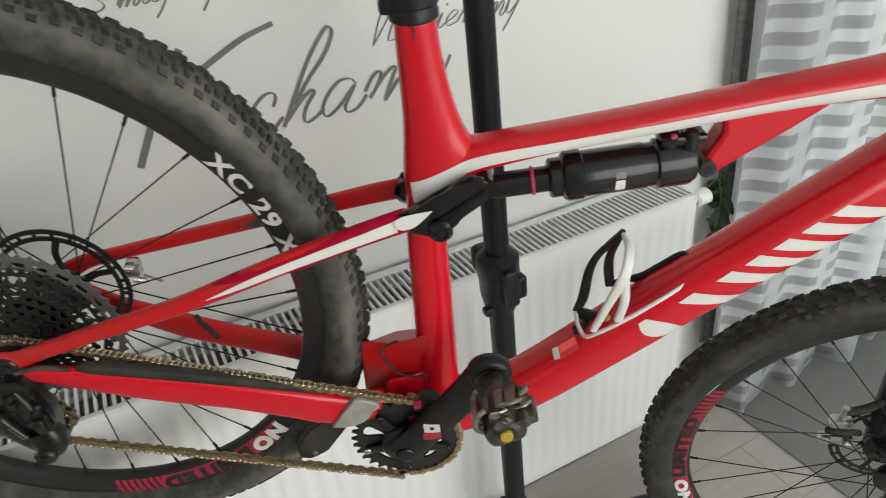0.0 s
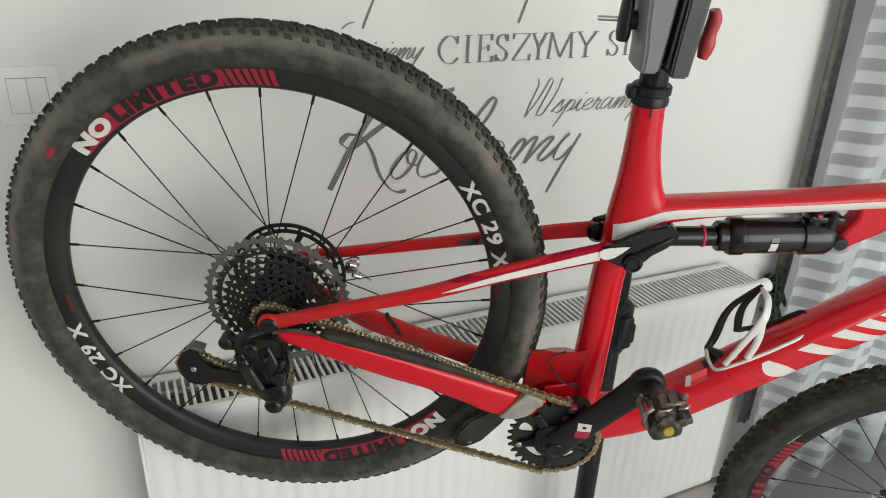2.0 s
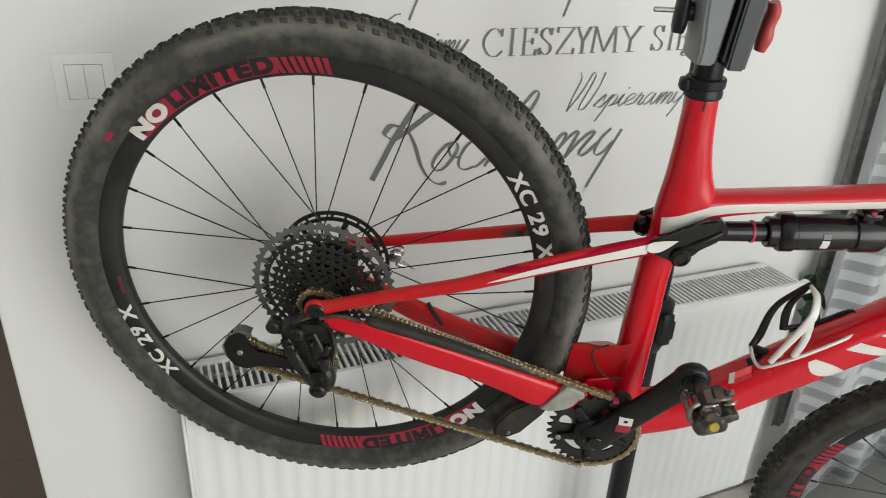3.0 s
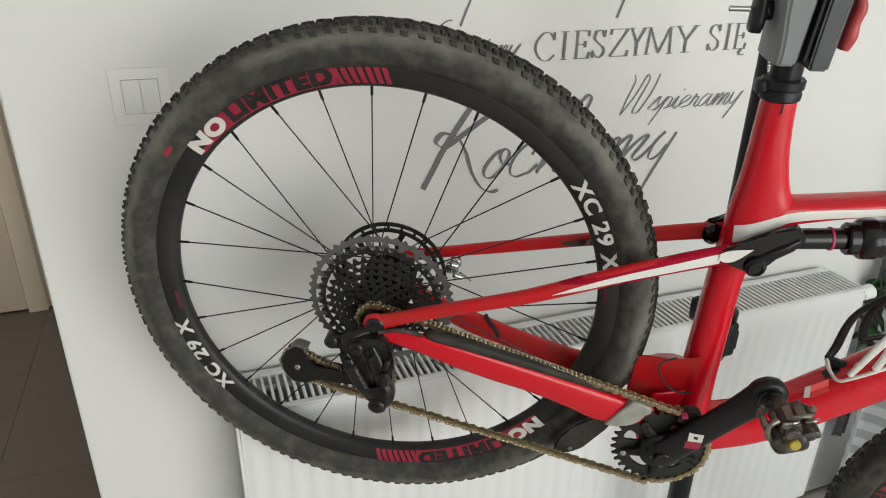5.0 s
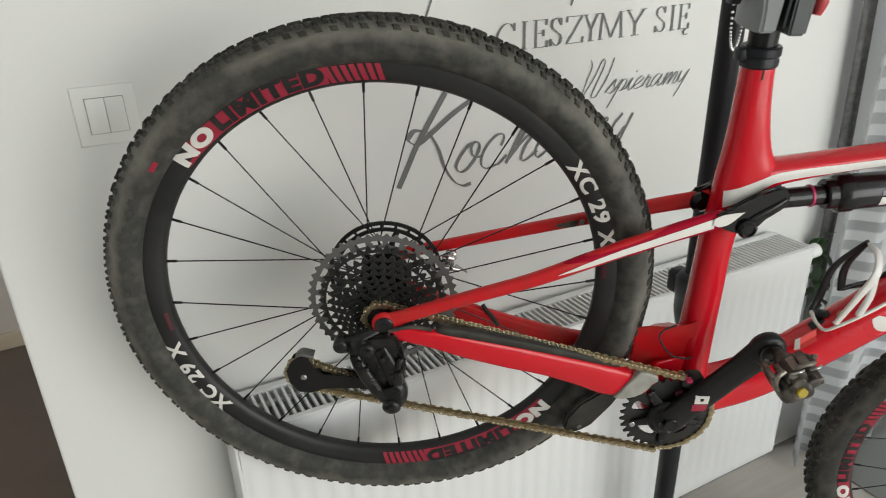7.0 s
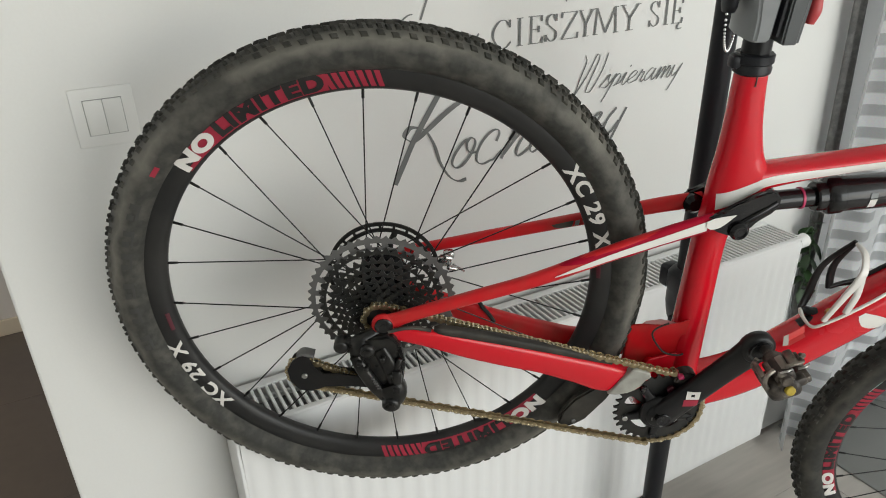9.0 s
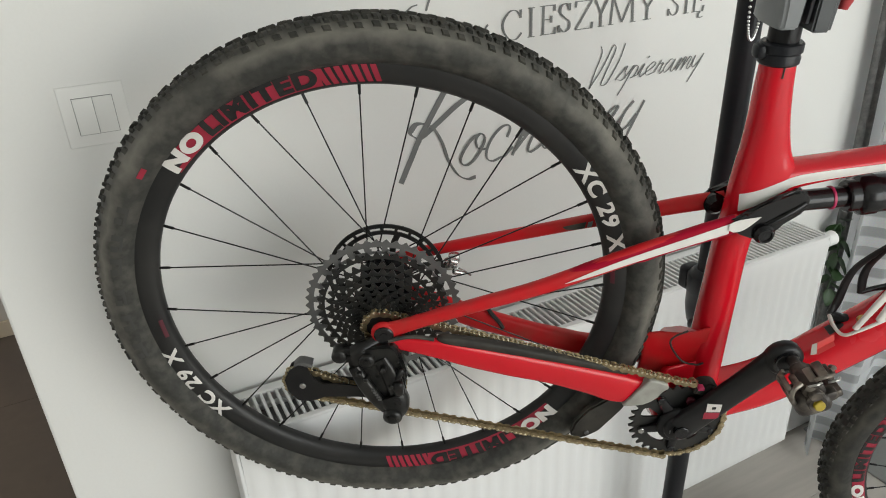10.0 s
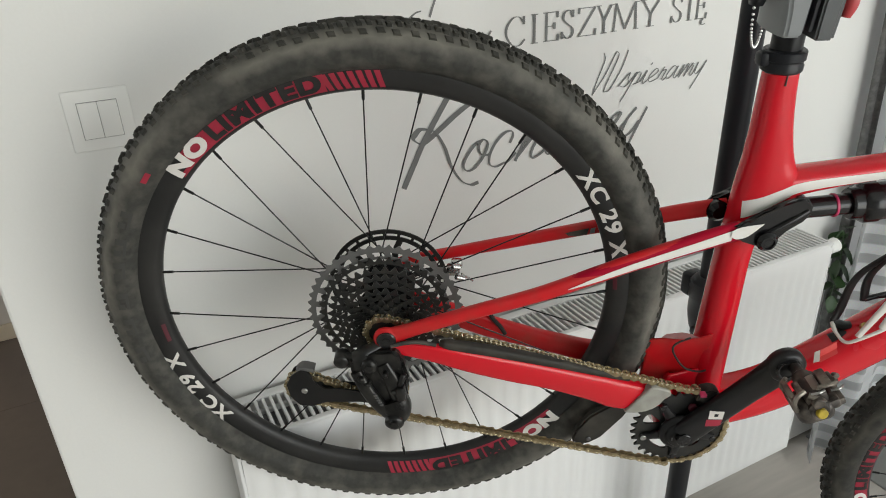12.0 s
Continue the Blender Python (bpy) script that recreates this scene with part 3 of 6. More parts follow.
BIKE.translation = (0.4500725, -0.2740115, 1.038778)
IN_STAND = Matrix.Translation((-PX, -PY, 0)) @ BIKE


def bike_part(name, bm, mat, parent, label="", smooth=True):
    bmesh.ops.transform(bm, matrix=IN_STAND, verts=bm.verts)
    return part(name, bm, mat, parent, label, smooth)


def jaw_block(levels, bulge):
    """A jaw with a bowed outer face; levels: height, inner and outer edge."""
    bm = bmesh.new()
    loops = []
    for z, inner, outer in levels:
        outline = [(inner, -0.034)]
        for k in range(9):
            a = math.pi * (k / 8 - 0.5)
            outline.append((outer + bulge * math.cos(a), 0.034 * math.sin(a)))
        outline.append((inner, 0.034))
        loops.append([bm.verts.new((x, y - 0.012, z)) for x, y in outline])
    bm.faces.new(loops[0])
    bm.faces.new(loops[-1][::-1])
    for low, high in zip(loops, loops[1:]):
        for k in range(len(low)):
            bm.faces.new((low[k - 1], low[k], high[k], high[k - 1]))
    bmesh.ops.recalc_face_normals(bm, faces=bm.faces)
    sharp = [e for e in bm.edges if len(e.link_faces) == 2 and e.calc_face_angle() > 0.5]
    bmesh.ops.bevel(bm, geom=sharp, offset=0.0022, segments=3, affect="EDGES")
    return bm


head = bike_part("clamp_jaw", jaw_block([(0.338, 0.4375, 0.4215), (0.348, 0.4384, 0.4222), (0.362, 0.4396, 0.4220), (0.385, 0.4415, 0.4195), (0.420, 0.4438, 0.4175), (0.468, 0.4455, 0.4160)], -0.006), JAW, stand, "light grey moulded clamp jaw")
bike_part("clamp_jaw", jaw_block([(0.334, 0.4515, 0.4680), (0.350, 0.4520, 0.4695), (0.375, 0.4535, 0.4718), (0.400, 0.4552, 0.4738), (0.468, 0.4590, 0.4790)], 0.006), JAW_DARK, stand, "dark grey moulded clamp jaw")
for x0, x1 in ((0.4427, 0.4455), (0.4505, 0.4543)):
    bm = bmesh.new()
    box(bm, (x0, -0.040, 0.342), (x1, 0.018, 0.464), 0.001)
    for v in bm.verts:
        v.co.x += 0.075 * (v.co.z - 0.40)
    bike_part("jaw_pad", bm, PAD, head, "dark grey rubber jaw pad")
bm = bmesh.new()
tube(bm, [(0.4905, -0.020, 0.4010, 0.008, 0.0050), (0.4925, -0.020, 0.3910, 0.011, 0.0068), (0.4905, -0.020, 0.3775, 0.010, 0.0066), (0.4900, -0.020, 0.3640, 0.011, 0.0078), (0.4882, -0.020, 0.3510, 0.008, 0.0052)], 16, 2.4)
bike_part("clamp_lever", bm, LEVER, stand, "faded red plastic clamp lever")
bm = bmesh.new()
rod(bm, (0.4180, -0.012, 0.3855), (0.4040, -0.012, 0.3855), 0.0098, bevel=0.002)
tube(bm, [(0.4018, -0.012, 0.3640, 0.009, 0.0060), (0.4020, -0.012, 0.3720, 0.013, 0.0072), (0.4022, -0.012, 0.3860, 0.013, 0.0072), (0.4024, -0.012, 0.4020, 0.012, 0.0065), (0.4026, -0.012, 0.4150, 0.008, 0.0050)], 16, 2.6)
knob = bike_part("knob", bm, STAND, stand, "black plastic tension knob")
bm = bmesh.new()
rod(bm, (0.394, -0.012, 0.386), (0.373, -0.012, 0.386), 0.0028, n=12, bevel=0.0006)
bike_part("bolt", bm, STEEL, knob, "bare steel bolt end")
bm = bmesh.new()
inv = BIKE.inverted()
arm_from, arm_to = Vector((0.445, 0.02, 0.445)), inv @ Vector((PX + LEAN_X * 1.545, PY + LEAN_Y * 1.545, 1.545))
rod(bm, arm_from, arm_to, 0.017, bevel=0.002)
bike_part("clamp_arm", bm, STAND, stand)
bm = bmesh.new()
rod(bm, (0, 0, 1.50), (0, 0, 1.60), 0.029, bevel=0.004)
stand_part("head_socket", bm, STAND, stand)
# ball chain looped over the head socket
beads = stand_part("ball_chain", (lambda b: (rod(b, (-0.018, -0.0255, 1.402), (-0.018, -0.012, 1.402), 0.002), b)[1])(bmesh.new()), STEEL, stand, "thin silver ball chain")
bm = bmesh.new()
bmesh.ops.create_icosphere(bm, subdivisions=1, radius=0.0022)
bead = part("bead", bm, STEEL, beads)
loop = []
for k in range(34):
    a = math.pi * k / 33
    z = 1.40 - 0.083 * math.sin(a) ** 0.6
    loop.append((-0.021 - 0.012 * math.cos(a) + LEAN_X * z, -0.0255 + LEAN_Y * z, z))
for k, p in enumerate(loop):
    ob = bead if k == 0 else new("bead", bead.data)
    ob.parent = beads
    ob.location = p

# ---- bicycle ----
bike = empty("bicycle", BIKE, "red and white full-suspension mountain bike hanging in the repair stand", "bicycle")


TYRE_R, TYRE_T, TYRE_W = 0.3325, 0.0253, 0.0285


def wheel(name, parent, first, turn, label, near_knobs, far_knobs, side):
    """A wheel in its own space, axle along y: rim with decals, tyre, hub and 28 spokes. first: angle of a spoke; turn: angle of the decals; near_knobs, far_knobs: tread blocks in a row on each side."""
    bm = bmesh.new()
    turned(bm, [(0.285, -0.0045), (0.2845, 0.0), (0.285, 0.0045), (0.2885, 0.0085), (0.2945, 0.0118), (0.302, 0.0132), (0.3105, 0.0136), (0.3125, 0.0128), (0.3125, -0.0128), (0.3105, -0.0136), (0.302, -0.0132), (0.2945, -0.0118), (0.2885, -0.0085)], n=168, closed=True)
    rim = part(name, bm, RIM, parent, label)
    bm = bmesh.new()
    profile = [(TYRE_R + TYRE_T * math.cos(a), TYRE_W * math.sin(a)) for a in [radians(-152 + 304 * k / 26) for k in range(27)]]
    turned(bm, profile, n=168)
    part("tyre", bm, side, rim, "dusty black knobbly tyre carcass")
    # tread: blocks in rows across the crown and shoulders
    verts, faces = [], []
    dice = random.Random(7)
    rows = []
    for side, number in ((-1, near_knobs), (1, far_knobs)):
        pitch = 2 * math.pi * 0.36 / number
        long = min(0.60 * pitch, 0.0125)
        rows += [(43 * side, 0.5, 128, 0.0096, 0.0074, 0.0021), (22 * side, 0.1, number, long, 0.0072, 0.0034)]
    rows.append((0, 0.6, far_knobs, min(0.6 * 2.26 / far_knobs, 0.0125), 0.0060, 0.0034))
    for lean, shift, number, along, across, tall in rows:
        for k in range(number):
            a = 2 * math.pi * (k + shift + 0.08 * dice.uniform(-1, 1)) / number
            b = radians(lean + dice.uniform(-3, 3))
            r0, y0 = TYRE_R + TYRE_T * math.cos(b), TYRE_W * math.sin(b)
            out = Vector((math.cos(a) * math.cos(b), math.sin(b), math.sin(a) * math.cos(b)))
            fwd = Vector((-math.sin(a), 0, math.cos(a)))
            sid = out.cross(fwd)
            foot = Vector((r0 * math.cos(a), y0, r0 * math.sin(a))) - out * 0.001
            h, base = tall * dice.uniform(0.85, 1.08) + 0.001, len(verts)
            skew = 0.0012 * (1 if lean > 0 else -1)
            for top, shrink in ((0, 1.0), (h, 0.66)):
                for q, s in ((-1, -1), (1, -1), (1, 1), (-1, 1)):
                    verts.append(foot + out * top + fwd * (q * along * 0.5 * shrink + s * skew) + sid * s * across * 0.5 * shrink)
            faces += [[base + i for i in f] for f in ((4, 5, 6, 7), (0, 1, 5, 4), (1, 2, 6, 5), (2, 3, 7, 6), (3, 0, 4, 7))]
    mesh = bpy.data.meshes.new("tread")
    mesh.from_pydata([tuple(v) for v in verts], [], faces)
    mesh.materials.append(TYRE_TREAD)
    tread = new("tread", mesh)
    tread.parent = rim
    tagged(tread, "dusty worn rubber tread blocks", kind="stuff")
    # hub
    bm = bmesh.new()
    turned(bm, [(0.006, -0.062), (0.011, -0.060), (0.011, -0.016), (0.028, -0.0155), (0.0355, -0.014), (0.0355, -0.010), (0.022, -0.007), (0.013, 0.002), (0.013, 0.022), (0.019, 0.034), (0.0355, 0.040), (0.0355, 0.044), (0.026, 0.046), (0.012, 0.048), (0.011, 0.060), (0.006, 0.062)], n=40)
    part("hub", bm, ANODISED, rim)
    # spokes: alternate flanges, pairs leaning with and against the turn
    for k in range(28):
        a = radians(first) + 2 * math.pi * k / 28
        side = -0.012 if k % 2 else 0.042
        lean = radians(40) * (1 if k % 4 in (0, 3) else -1)
        root = Vector((0.034 * math.cos(a + lean), side, 0.034 * math.sin(a + lean)))
        end = Vector((0.2862 * math.cos(a), 0.0, 0.2862 * math.sin(a)))
        way = (end - root).normalized()
        bm = bmesh.new()
        rod(bm, root, end - way * 0.013, 0.0009, n=6)
        rod(bm, end - way * 0.014, end + way * 0.004, 0.0018, n=8)
        part("spoke", bm, SPOKE, rim)
    # decals on the near face of the rim
    tree = tree_of(rim)

    def arc(a0, a1, r0, r1, slant=0.0, steps=8):
        pairs = []
        for k in range(steps + 1):
            a = radians(turn + a0 + (a1 - a0) * k / steps)
            b = a + radians(slant)
            pairs.append(((r0 * math.cos(a), r0 * math.sin(a)), (r1 * math.cos(b), r1 * math.sin(b))))
        return pairs

    def bent(name, text, middle, spread, size, bold, mat, lift, label):
        """Printed words bent along the rim, tops outwards, spread over an arc of so many degrees."""
        curve = bpy.data.curves.new(name, "FONT")
        curve.body, curve.size, curve.align_x, curve.align_y = text, 1.0, "CENTER", "CENTER"
        curve.space_character, curve.offset = 1.12, bold
        temp = new(name, curve)
        bpy.context.view_layer.update()
        mesh = bpy.data.meshes.new_from_object(temp.evaluated_get(bpy.context.evaluated_depsgraph_get()))
        bpy.data.objects.remove(temp)
        bm = bmesh.new()
        bm.from_mesh(mesh)
        bpy.data.meshes.remove(mesh)
        xs = [v.co.x for v in bm.verts]
        wide = size if spread is None else radians(spread) * 0.3005 / (max(xs) - min(xs))
        bmesh.ops.scale(bm, vec=(wide, size, size), verts=bm.verts)
        bmesh.ops.triangulate(bm, faces=bm.faces)
        for _ in range(4):
            bmesh.ops.subdivide_edges(bm, edges=[e for e in bm.edges if e.calc_length() > 0.0035], cuts=1)
            bmesh.ops.triangulate(bm, faces=bm.faces)
        for v in bm.verts:
            r = 0.3005 + v.co.y
            a = radians(turn + middle) - v.co.x / 0.3005
            x, z = r * math.cos(a), r * math.sin(a)
            hit = tree.ray_cast(Vector((x, -0.2, z)), Vector((0, 1, 0)))[0]
            v.co = Vector((x, (hit.y if hit else -0.0125) - lift, z))
        part(name, bm, mat, rim, label)

    for half in (0, 180):
        decal("rim_band", [arc(half + 133.2, half + 97.5, 0.2895, 0.3100, steps=26), arc(half + 137.6, half + 133.2, 0.2895, 0.2945, steps=5), *[arc(half + 97.0 - 1.80 * k, half + 95.8 - 1.80 * k, 0.2895, 0.3095, 1.2, 2) for k in range(7)]], tree, DECAL_RED, rim, "red printed band with hatching")
        decal("rim_print", [arc(half + 187.5, half + 182, 0.2905, 0.2955, 0, 4)], tree, DARK_RED, rim, "small dark red print", lift=0.001)
        # the readable words, bent along the rim
        bent("size_mark", "XC 29 X", half + 24.0, 25.4, 0.0272, 0.035, WHITE, 0.0009, "white printed size mark")
        bent("rim_word", "NO", half + 132.4, 11.4, 0.0245, 0.075, WHITE, 0.0020, "white printed word")
        bent("rim_word", "LIMITED", half + 111.8, 27.0, 0.0262, 0.060, RIM, 0.0020, "black printed word on the red band")
    tyre_tree = tree_of([o for o in rim.children if o.name.startswith("tyre")][0])
    decal("sidewall_label", [arc(142.2, 139.6, 0.3205, 0.3265, 0, 3)], tyre_tree, DECAL_RED, rim, "small worn red sidewall label")
    prints = []
    for a0 in (150, 157, 163, 171, 178, 186):
        prints += [arc(a0, a0 + 1.4, 0.3205, 0.333, 0, 2), arc(a0 + 1.4, a0 + 4.2, 0.3205, 0.3235, 0, 3), arc(a0 + 2.8, a0 + 4.2, 0.325, 0.333, 0, 2)]
    tagged(decal("sidewall_print", prints, tyre_tree, EMBOSS, rim, "worn grey sidewall print"), kind="stuff")
    return rim


rear = wheel("rear_wheel", bike, 90.2, 0.0, "rear wheel with deep black rim", 226, 113, TYRE_SIDE)
rear.matrix_local = Matrix.Translation((0.0019, 0.004, 0.0042)) @ Matrix.Rotation(0.0167, 4, "Z") @ Matrix.Rotation(0.0049, 4, "X") @ Matrix.Rotation(-0.0074, 4, "Y")
front = wheel("front_wheel", bike, 95.0, 65.8, "front wheel with deep black rim, turned aside", 100, 100, TYRE_PLAIN)
FRONT_AXLE = Matrix.Translation((1.0743, 0.0232, -0.4234)) @ Matrix.Rotation(-0.2329, 4, "Z")
front.matrix_local = FRONT_AXLE

front_tyre = tree_of([o for o in front.children if o.name.startswith("tyre")][0])
strip = []
for k in range(5):
    a = radians(153.2 - 5.0 * k / 4)
    strip.append(((0.3135 * math.cos(a), 0.3135 * math.sin(a)), (0.3195 * math.cos(a), 0.3195 * math.sin(a))))
decal("sidewall_label", [strip], front_tyre, TEAL, front, "small teal sidewall label")

# brake rotors
def rotor(parent, y, r):
    bm = bmesh.new()
    for r0, r1 in ((r - 0.015, r - 0.0095), (r - 0.0055, r)):
        turned(bm, [(r0, y - 0.001), (r1, y - 0.001), (r1, y + 0.001), (r0, y + 0.001)], n=72, closed=True)
    for k in range(24):
        a = 2 * math.pi * k / 24
        box(bm, (r - 0.011, y - 0.0009, -0.002), (r - 0.004, y + 0.0009, 0.002), 0, Matrix.Rotation(a, 4, "Y"))
    for k in range(6):
        a = 2 * math.pi * k / 6
        m = Matrix.Rotation(a, 4, "Y")
        p = [m @ Vector((0.024, y, 0.0)), m @ Vector((0.045, y, 0.012)), m @ Vector((r - 0.012, y, 0.014))]
        tube(bm, [(*q, 0.001, 0.0042) for q in p], 8, 3, 3)
    turned(bm, [(0.017, y - 0.0015), (0.027, y - 0.0015), (0.027, y + 0.0015), (0.017, y + 0.0015)], n=36, closed=True)
    return part("brake_rotor", bm, COG, parent, "dark steel brake disc")


rotor(rear, 0.050, 0.080)
rotor(front, 0.050, 0.080)

# ---- frame ----
bm = bmesh.new()
seat_rows = [(0.4300, -0.185, 0.030, 0.024), (0.4315, -0.12, 0.026, 0.0232), (0.4340, -0.02, 0.022, 0.0220), (0.4368, 0.075, 0.021, 0.0210), (0.4450, 0.115, 0.0225, 0.0250), (0.4580, 0.145, 0.0235, 0.0370), (0.4580, 0.168, 0.023, 0.0350), (0.4535, 0.195, 0.0215, 0.0275), (0.4500, 0.23, 0.020, 0.0222), (0.4478, 0.265, 0.0185, 0.0195), (0.4470, 0.296, 0.0178, 0.0178)]
rings = [(np.array((r[0], 0.0, r[1])), (0, r[2], 0), (r[3], 0, 0)) for r in smooth_path(seat_rows, 5)]
loft(bm, rings, 28, 2.35)
tube(bm, [(0.455, 0, 0.155, 0.021, 0.022), (0.50, 0, 0.1635, 0.0205, 0.0155), (0.57, 0, 0.1735, 0.020, 0.0125), (0.66, 0, 0.184, 0.020, 0.0122), (0.76, 0, 0.1965, 0.021, 0.0128), (0.85, 0, 0.2045, 0.024, 0.0165), (0.93, 0, 0.208, 0.027, 0.026), (0.985, 0, 0.203, 0.028, 0.036)], 28, 2.5)
tube(bm, [(0.405, 0, -0.195, 0.036, 0.026), (0.46, 0, -0.182, 0.034, 0.028), (0.53, 0, -0.157, 0.031, 0.029), (0.62, 0, -0.0935, 0.030, 0.0315), (0.70, 0, -0.033, 0.030, 0.033), (0.79, 0, 0.031, 0.030, 0.0335), (0.88, 0, 0.094, 0.030, 0.034), (0.975, 0, 0.160, 0.028, 0.036)], 28, 2.6)
# shock mount below the top tube
slab(bm, [(0.7000, 0.1270), (0.7085, 0.1245), (0.7180, 0.1265), (0.7420, 0.1420), (0.7800, 0.1660), (0.8100, 0.1860), (0.8100, 0.1960), (0.7150, 0.1860), (0.7180, 0.1680), (0.7120, 0.1560), (0.7060, 0.1440)], -0.014, 0.014)
done = set(bm.verts)
slab(bm, [(0.372, -0.104), (0.436, -0.100), (0.450, -0.140), (0.448, -0.180), (0.436, -0.206), (0.408, -0.216), (0.376, -0.205), (0.358, -0.170)], -0.029, 0.029)
# its top falls away to the far side
for v in bm.verts:
    if v not in done:
        v.co.z -= 0.62 * (v.co.y + 0.0325)
        if v.co.x > 0.42:
            v.co.y *= 0.5
# bottom bracket shell and head tube
rod(bm, (0.388, -0.040, -0.184), (0.388, 0.040, -0.184), 0.0275, bevel=0.003)
rod(bm, (1.000, 0, 0.090), (0.985, 0, 0.235), 0.027, 0.026, bevel=0.003)
frame_ob = finish(bm, "frame", RED, bike, "glossy red carbon frame", angle=50)
soft = frame_ob.modifiers.new("edges", "BEVEL")
soft.width, soft.segments, soft.limit_method, soft.angle_limit = 0.005, 3, "ANGLE", radians(60)
ftree = tree_of(frame_ob)
decal("white_stripe", [between([(0.4275, 0.1450), (0.446, 0.1525), (0.470, 0.1622), (0.50, 0.1696), (0.57, 0.1770), (0.66, 0.1865), (0.76, 0.1985), (0.86, 0.2095), (0.95, 0.2140)], [(0.4285, 0.1235), (0.446, 0.1330), (0.470, 0.1470), (0.50, 0.1578), (0.57, 0.1665), (0.66, 0.1762), (0.76, 0.1875), (0.86, 0.1965), (0.95, 0.1990)], 8)], ftree, WHITE, frame_ob, "white painted stripe", fallback=-0.02)


def down_tube(s, v):
    """A place on the down tube's side: s along it from its lower end, v across from -1 to 1."""
    a, b = Vector((0.53, -0.157)), Vector((0.88, 0.094))
    p = a + (b - a) * s
    way = (b - a).normalized()
    return (p.x - way.y * v * 0.032, p.y + way.x * v * 0.032)


def slanted_shape(s, top=0.036, low=0.050, v0=0.52, v1=-0.84, slant=0.105):
    """A plain slanted white shape in place of a maker's name."""
    return [(down_tube(s + slant * q / 10, v0 - 0.04 * (1 - q / 10) + (v1 - v0) * q / 10), down_tube(s + slant * q / 10 + top + (low - top) * q / 10, v0 + (v1 - v0) * q / 10)) for q in range(11)]


bean = [(down_tube(0.386 - 0.016 * math.sin(math.pi * q / 10) + 0.050 * (q / 10) ** 2, 0.54 - 1.3 * q / 10), down_tube(0.408 + 0.060 * q / 10 + 0.010 * math.sin(math.pi * q / 10), 0.54 - 1.3 * q / 10)) for q in range(11)]
decal("white_shape", [bean], ftree, WHITE, frame_ob, "white printed shape", fallback=-0.028)
for s, top, low in ((0.495, 0.046, 0.040), (0.598, 0.044, 0.038), (0.672, 0.042, 0.036), (0.742, 0.044, 0.038), (0.812, 0.042, 0.044), (0.884, 0.040, 0.040)):
    decal("white_shape", [slanted_shape(s, top, low)], ftree, WHITE, frame_ob, "white printed shape", fallback=-0.028)
decal("guard_film", [[((0.5700, -0.0785), (0.5730, -0.0985)), ((0.5880, -0.0655), (0.5930, -0.0830))]], ftree, STICKER, frame_ob, "paler red clear guard film", fallback=-0.02)
decal("paper_tag", [[((0.563, -0.082), (0.5695, -0.0785)), ((0.566, -0.101), (0.5725, -0.0975))]], ftree, TAG, frame_ob, "small cream paper tag", fallback=-0.02)
bm = bmesh.new()
rod(bm, (0.4465, 0, 0.285), (0.4505, 0, 0.480), 0.0162, n=28)
part("seatpost", bm, CARBON, bike, "matt black seatpost held in the clamp")
bm = bmesh.new()
loft(bm, [((0.4468, 0, z), (0, r, 0), (r, 0, 0)) for z, r in ((0.2925, 0.0195), (0.294, 0.0212), (0.300, 0.0215), (0.3015, 0.0205), (0.3045, 0.0205), (0.306, 0.0222), (0.3145, 0.0222), (0.316, 0.0205))], 36)
box(bm, (0.4185, -0.010, 0.299), (0.433, 0.008, 0.314), 0.004)
part("seat_collar", bm, STAND, bike, "black seatpost collar")
bm = bmesh.new()
tube(bm, [(0.4470, -0.0178, 0.2960, 0.0012, 0.0009), (0.4464, -0.0184, 0.2835, 0.0012, 0.0009), (0.4461, -0.0187, 0.2810, 0.0015, 0.0017)], 8, 2, 3)
part("seat_tube_slot", bm, RUBBER, frame_ob, "dark slit in the seat tube")

# ---- rear triangle ----
def soften(ob, width, segments=3, angle=50):
    soft = ob.modifiers.new("edges", "BEVEL")
    soft.width, soft.segments, soft.limit_method, soft.angle_limit = width, segments, "ANGLE", radians(angle)
    return ob


bm = bmesh.new()
slab(bm, [(0.346, -0.060), (0.362, -0.0515), (0.382, -0.0460), (0.404, -0.0440), (0.428, -0.0440), (0.432, -0.080), (0.436, -0.118), (0.420, -0.145), (0.372, -0.146), (0.341, -0.143), (0.342, -0.118), (0.344, -0.092), (0.344, -0.074)], -0.0315, 0.0315)
for v in bm.verts:
    v.co.z -= 0.62 * (v.co.y + 0.0315)
    v.co.y *= max(0.2, min(1.0, (v.co.x - 0.340) / 0.040)) * (0.62 if v.co.x > 0.41 else 1.0)
arm = soften(finish(bm, "swingarm", RED_DUST, bike, "red carbon swingarm yoke, dusty", angle=50), 0.011, 4)
bm = bmesh.new()
tube(bm, [(0.010, -0.0765, 0.0105, 0.0045, 0.0120), (0.03, -0.0755, 0.0165, 0.0055, 0.0095), (0.06, -0.073, 0.0245, 0.0065, 0.0085), (0.12, -0.069, 0.0395, 0.007, 0.0085), (0.18, -0.0632, 0.0525, 0.0073, 0.0088), (0.222, -0.059, 0.0640, 0.0075, 0.0095), (0.30, -0.049, 0.0868, 0.0075, 0.0106), (0.36, -0.0415, 0.1020, 0.007, 0.0112), (0.424, -0.0340, 0.1165, 0.006, 0.0120)], 18, 2.7)
rod(bm, (0.0070, -0.0815, 0.0085), (0.0070, -0.0720, 0.0085), 0.0155, n=32, bevel=0.003)
stay = part("seatstay", bm, RED_DUST, arm)
bm = bmesh.new()
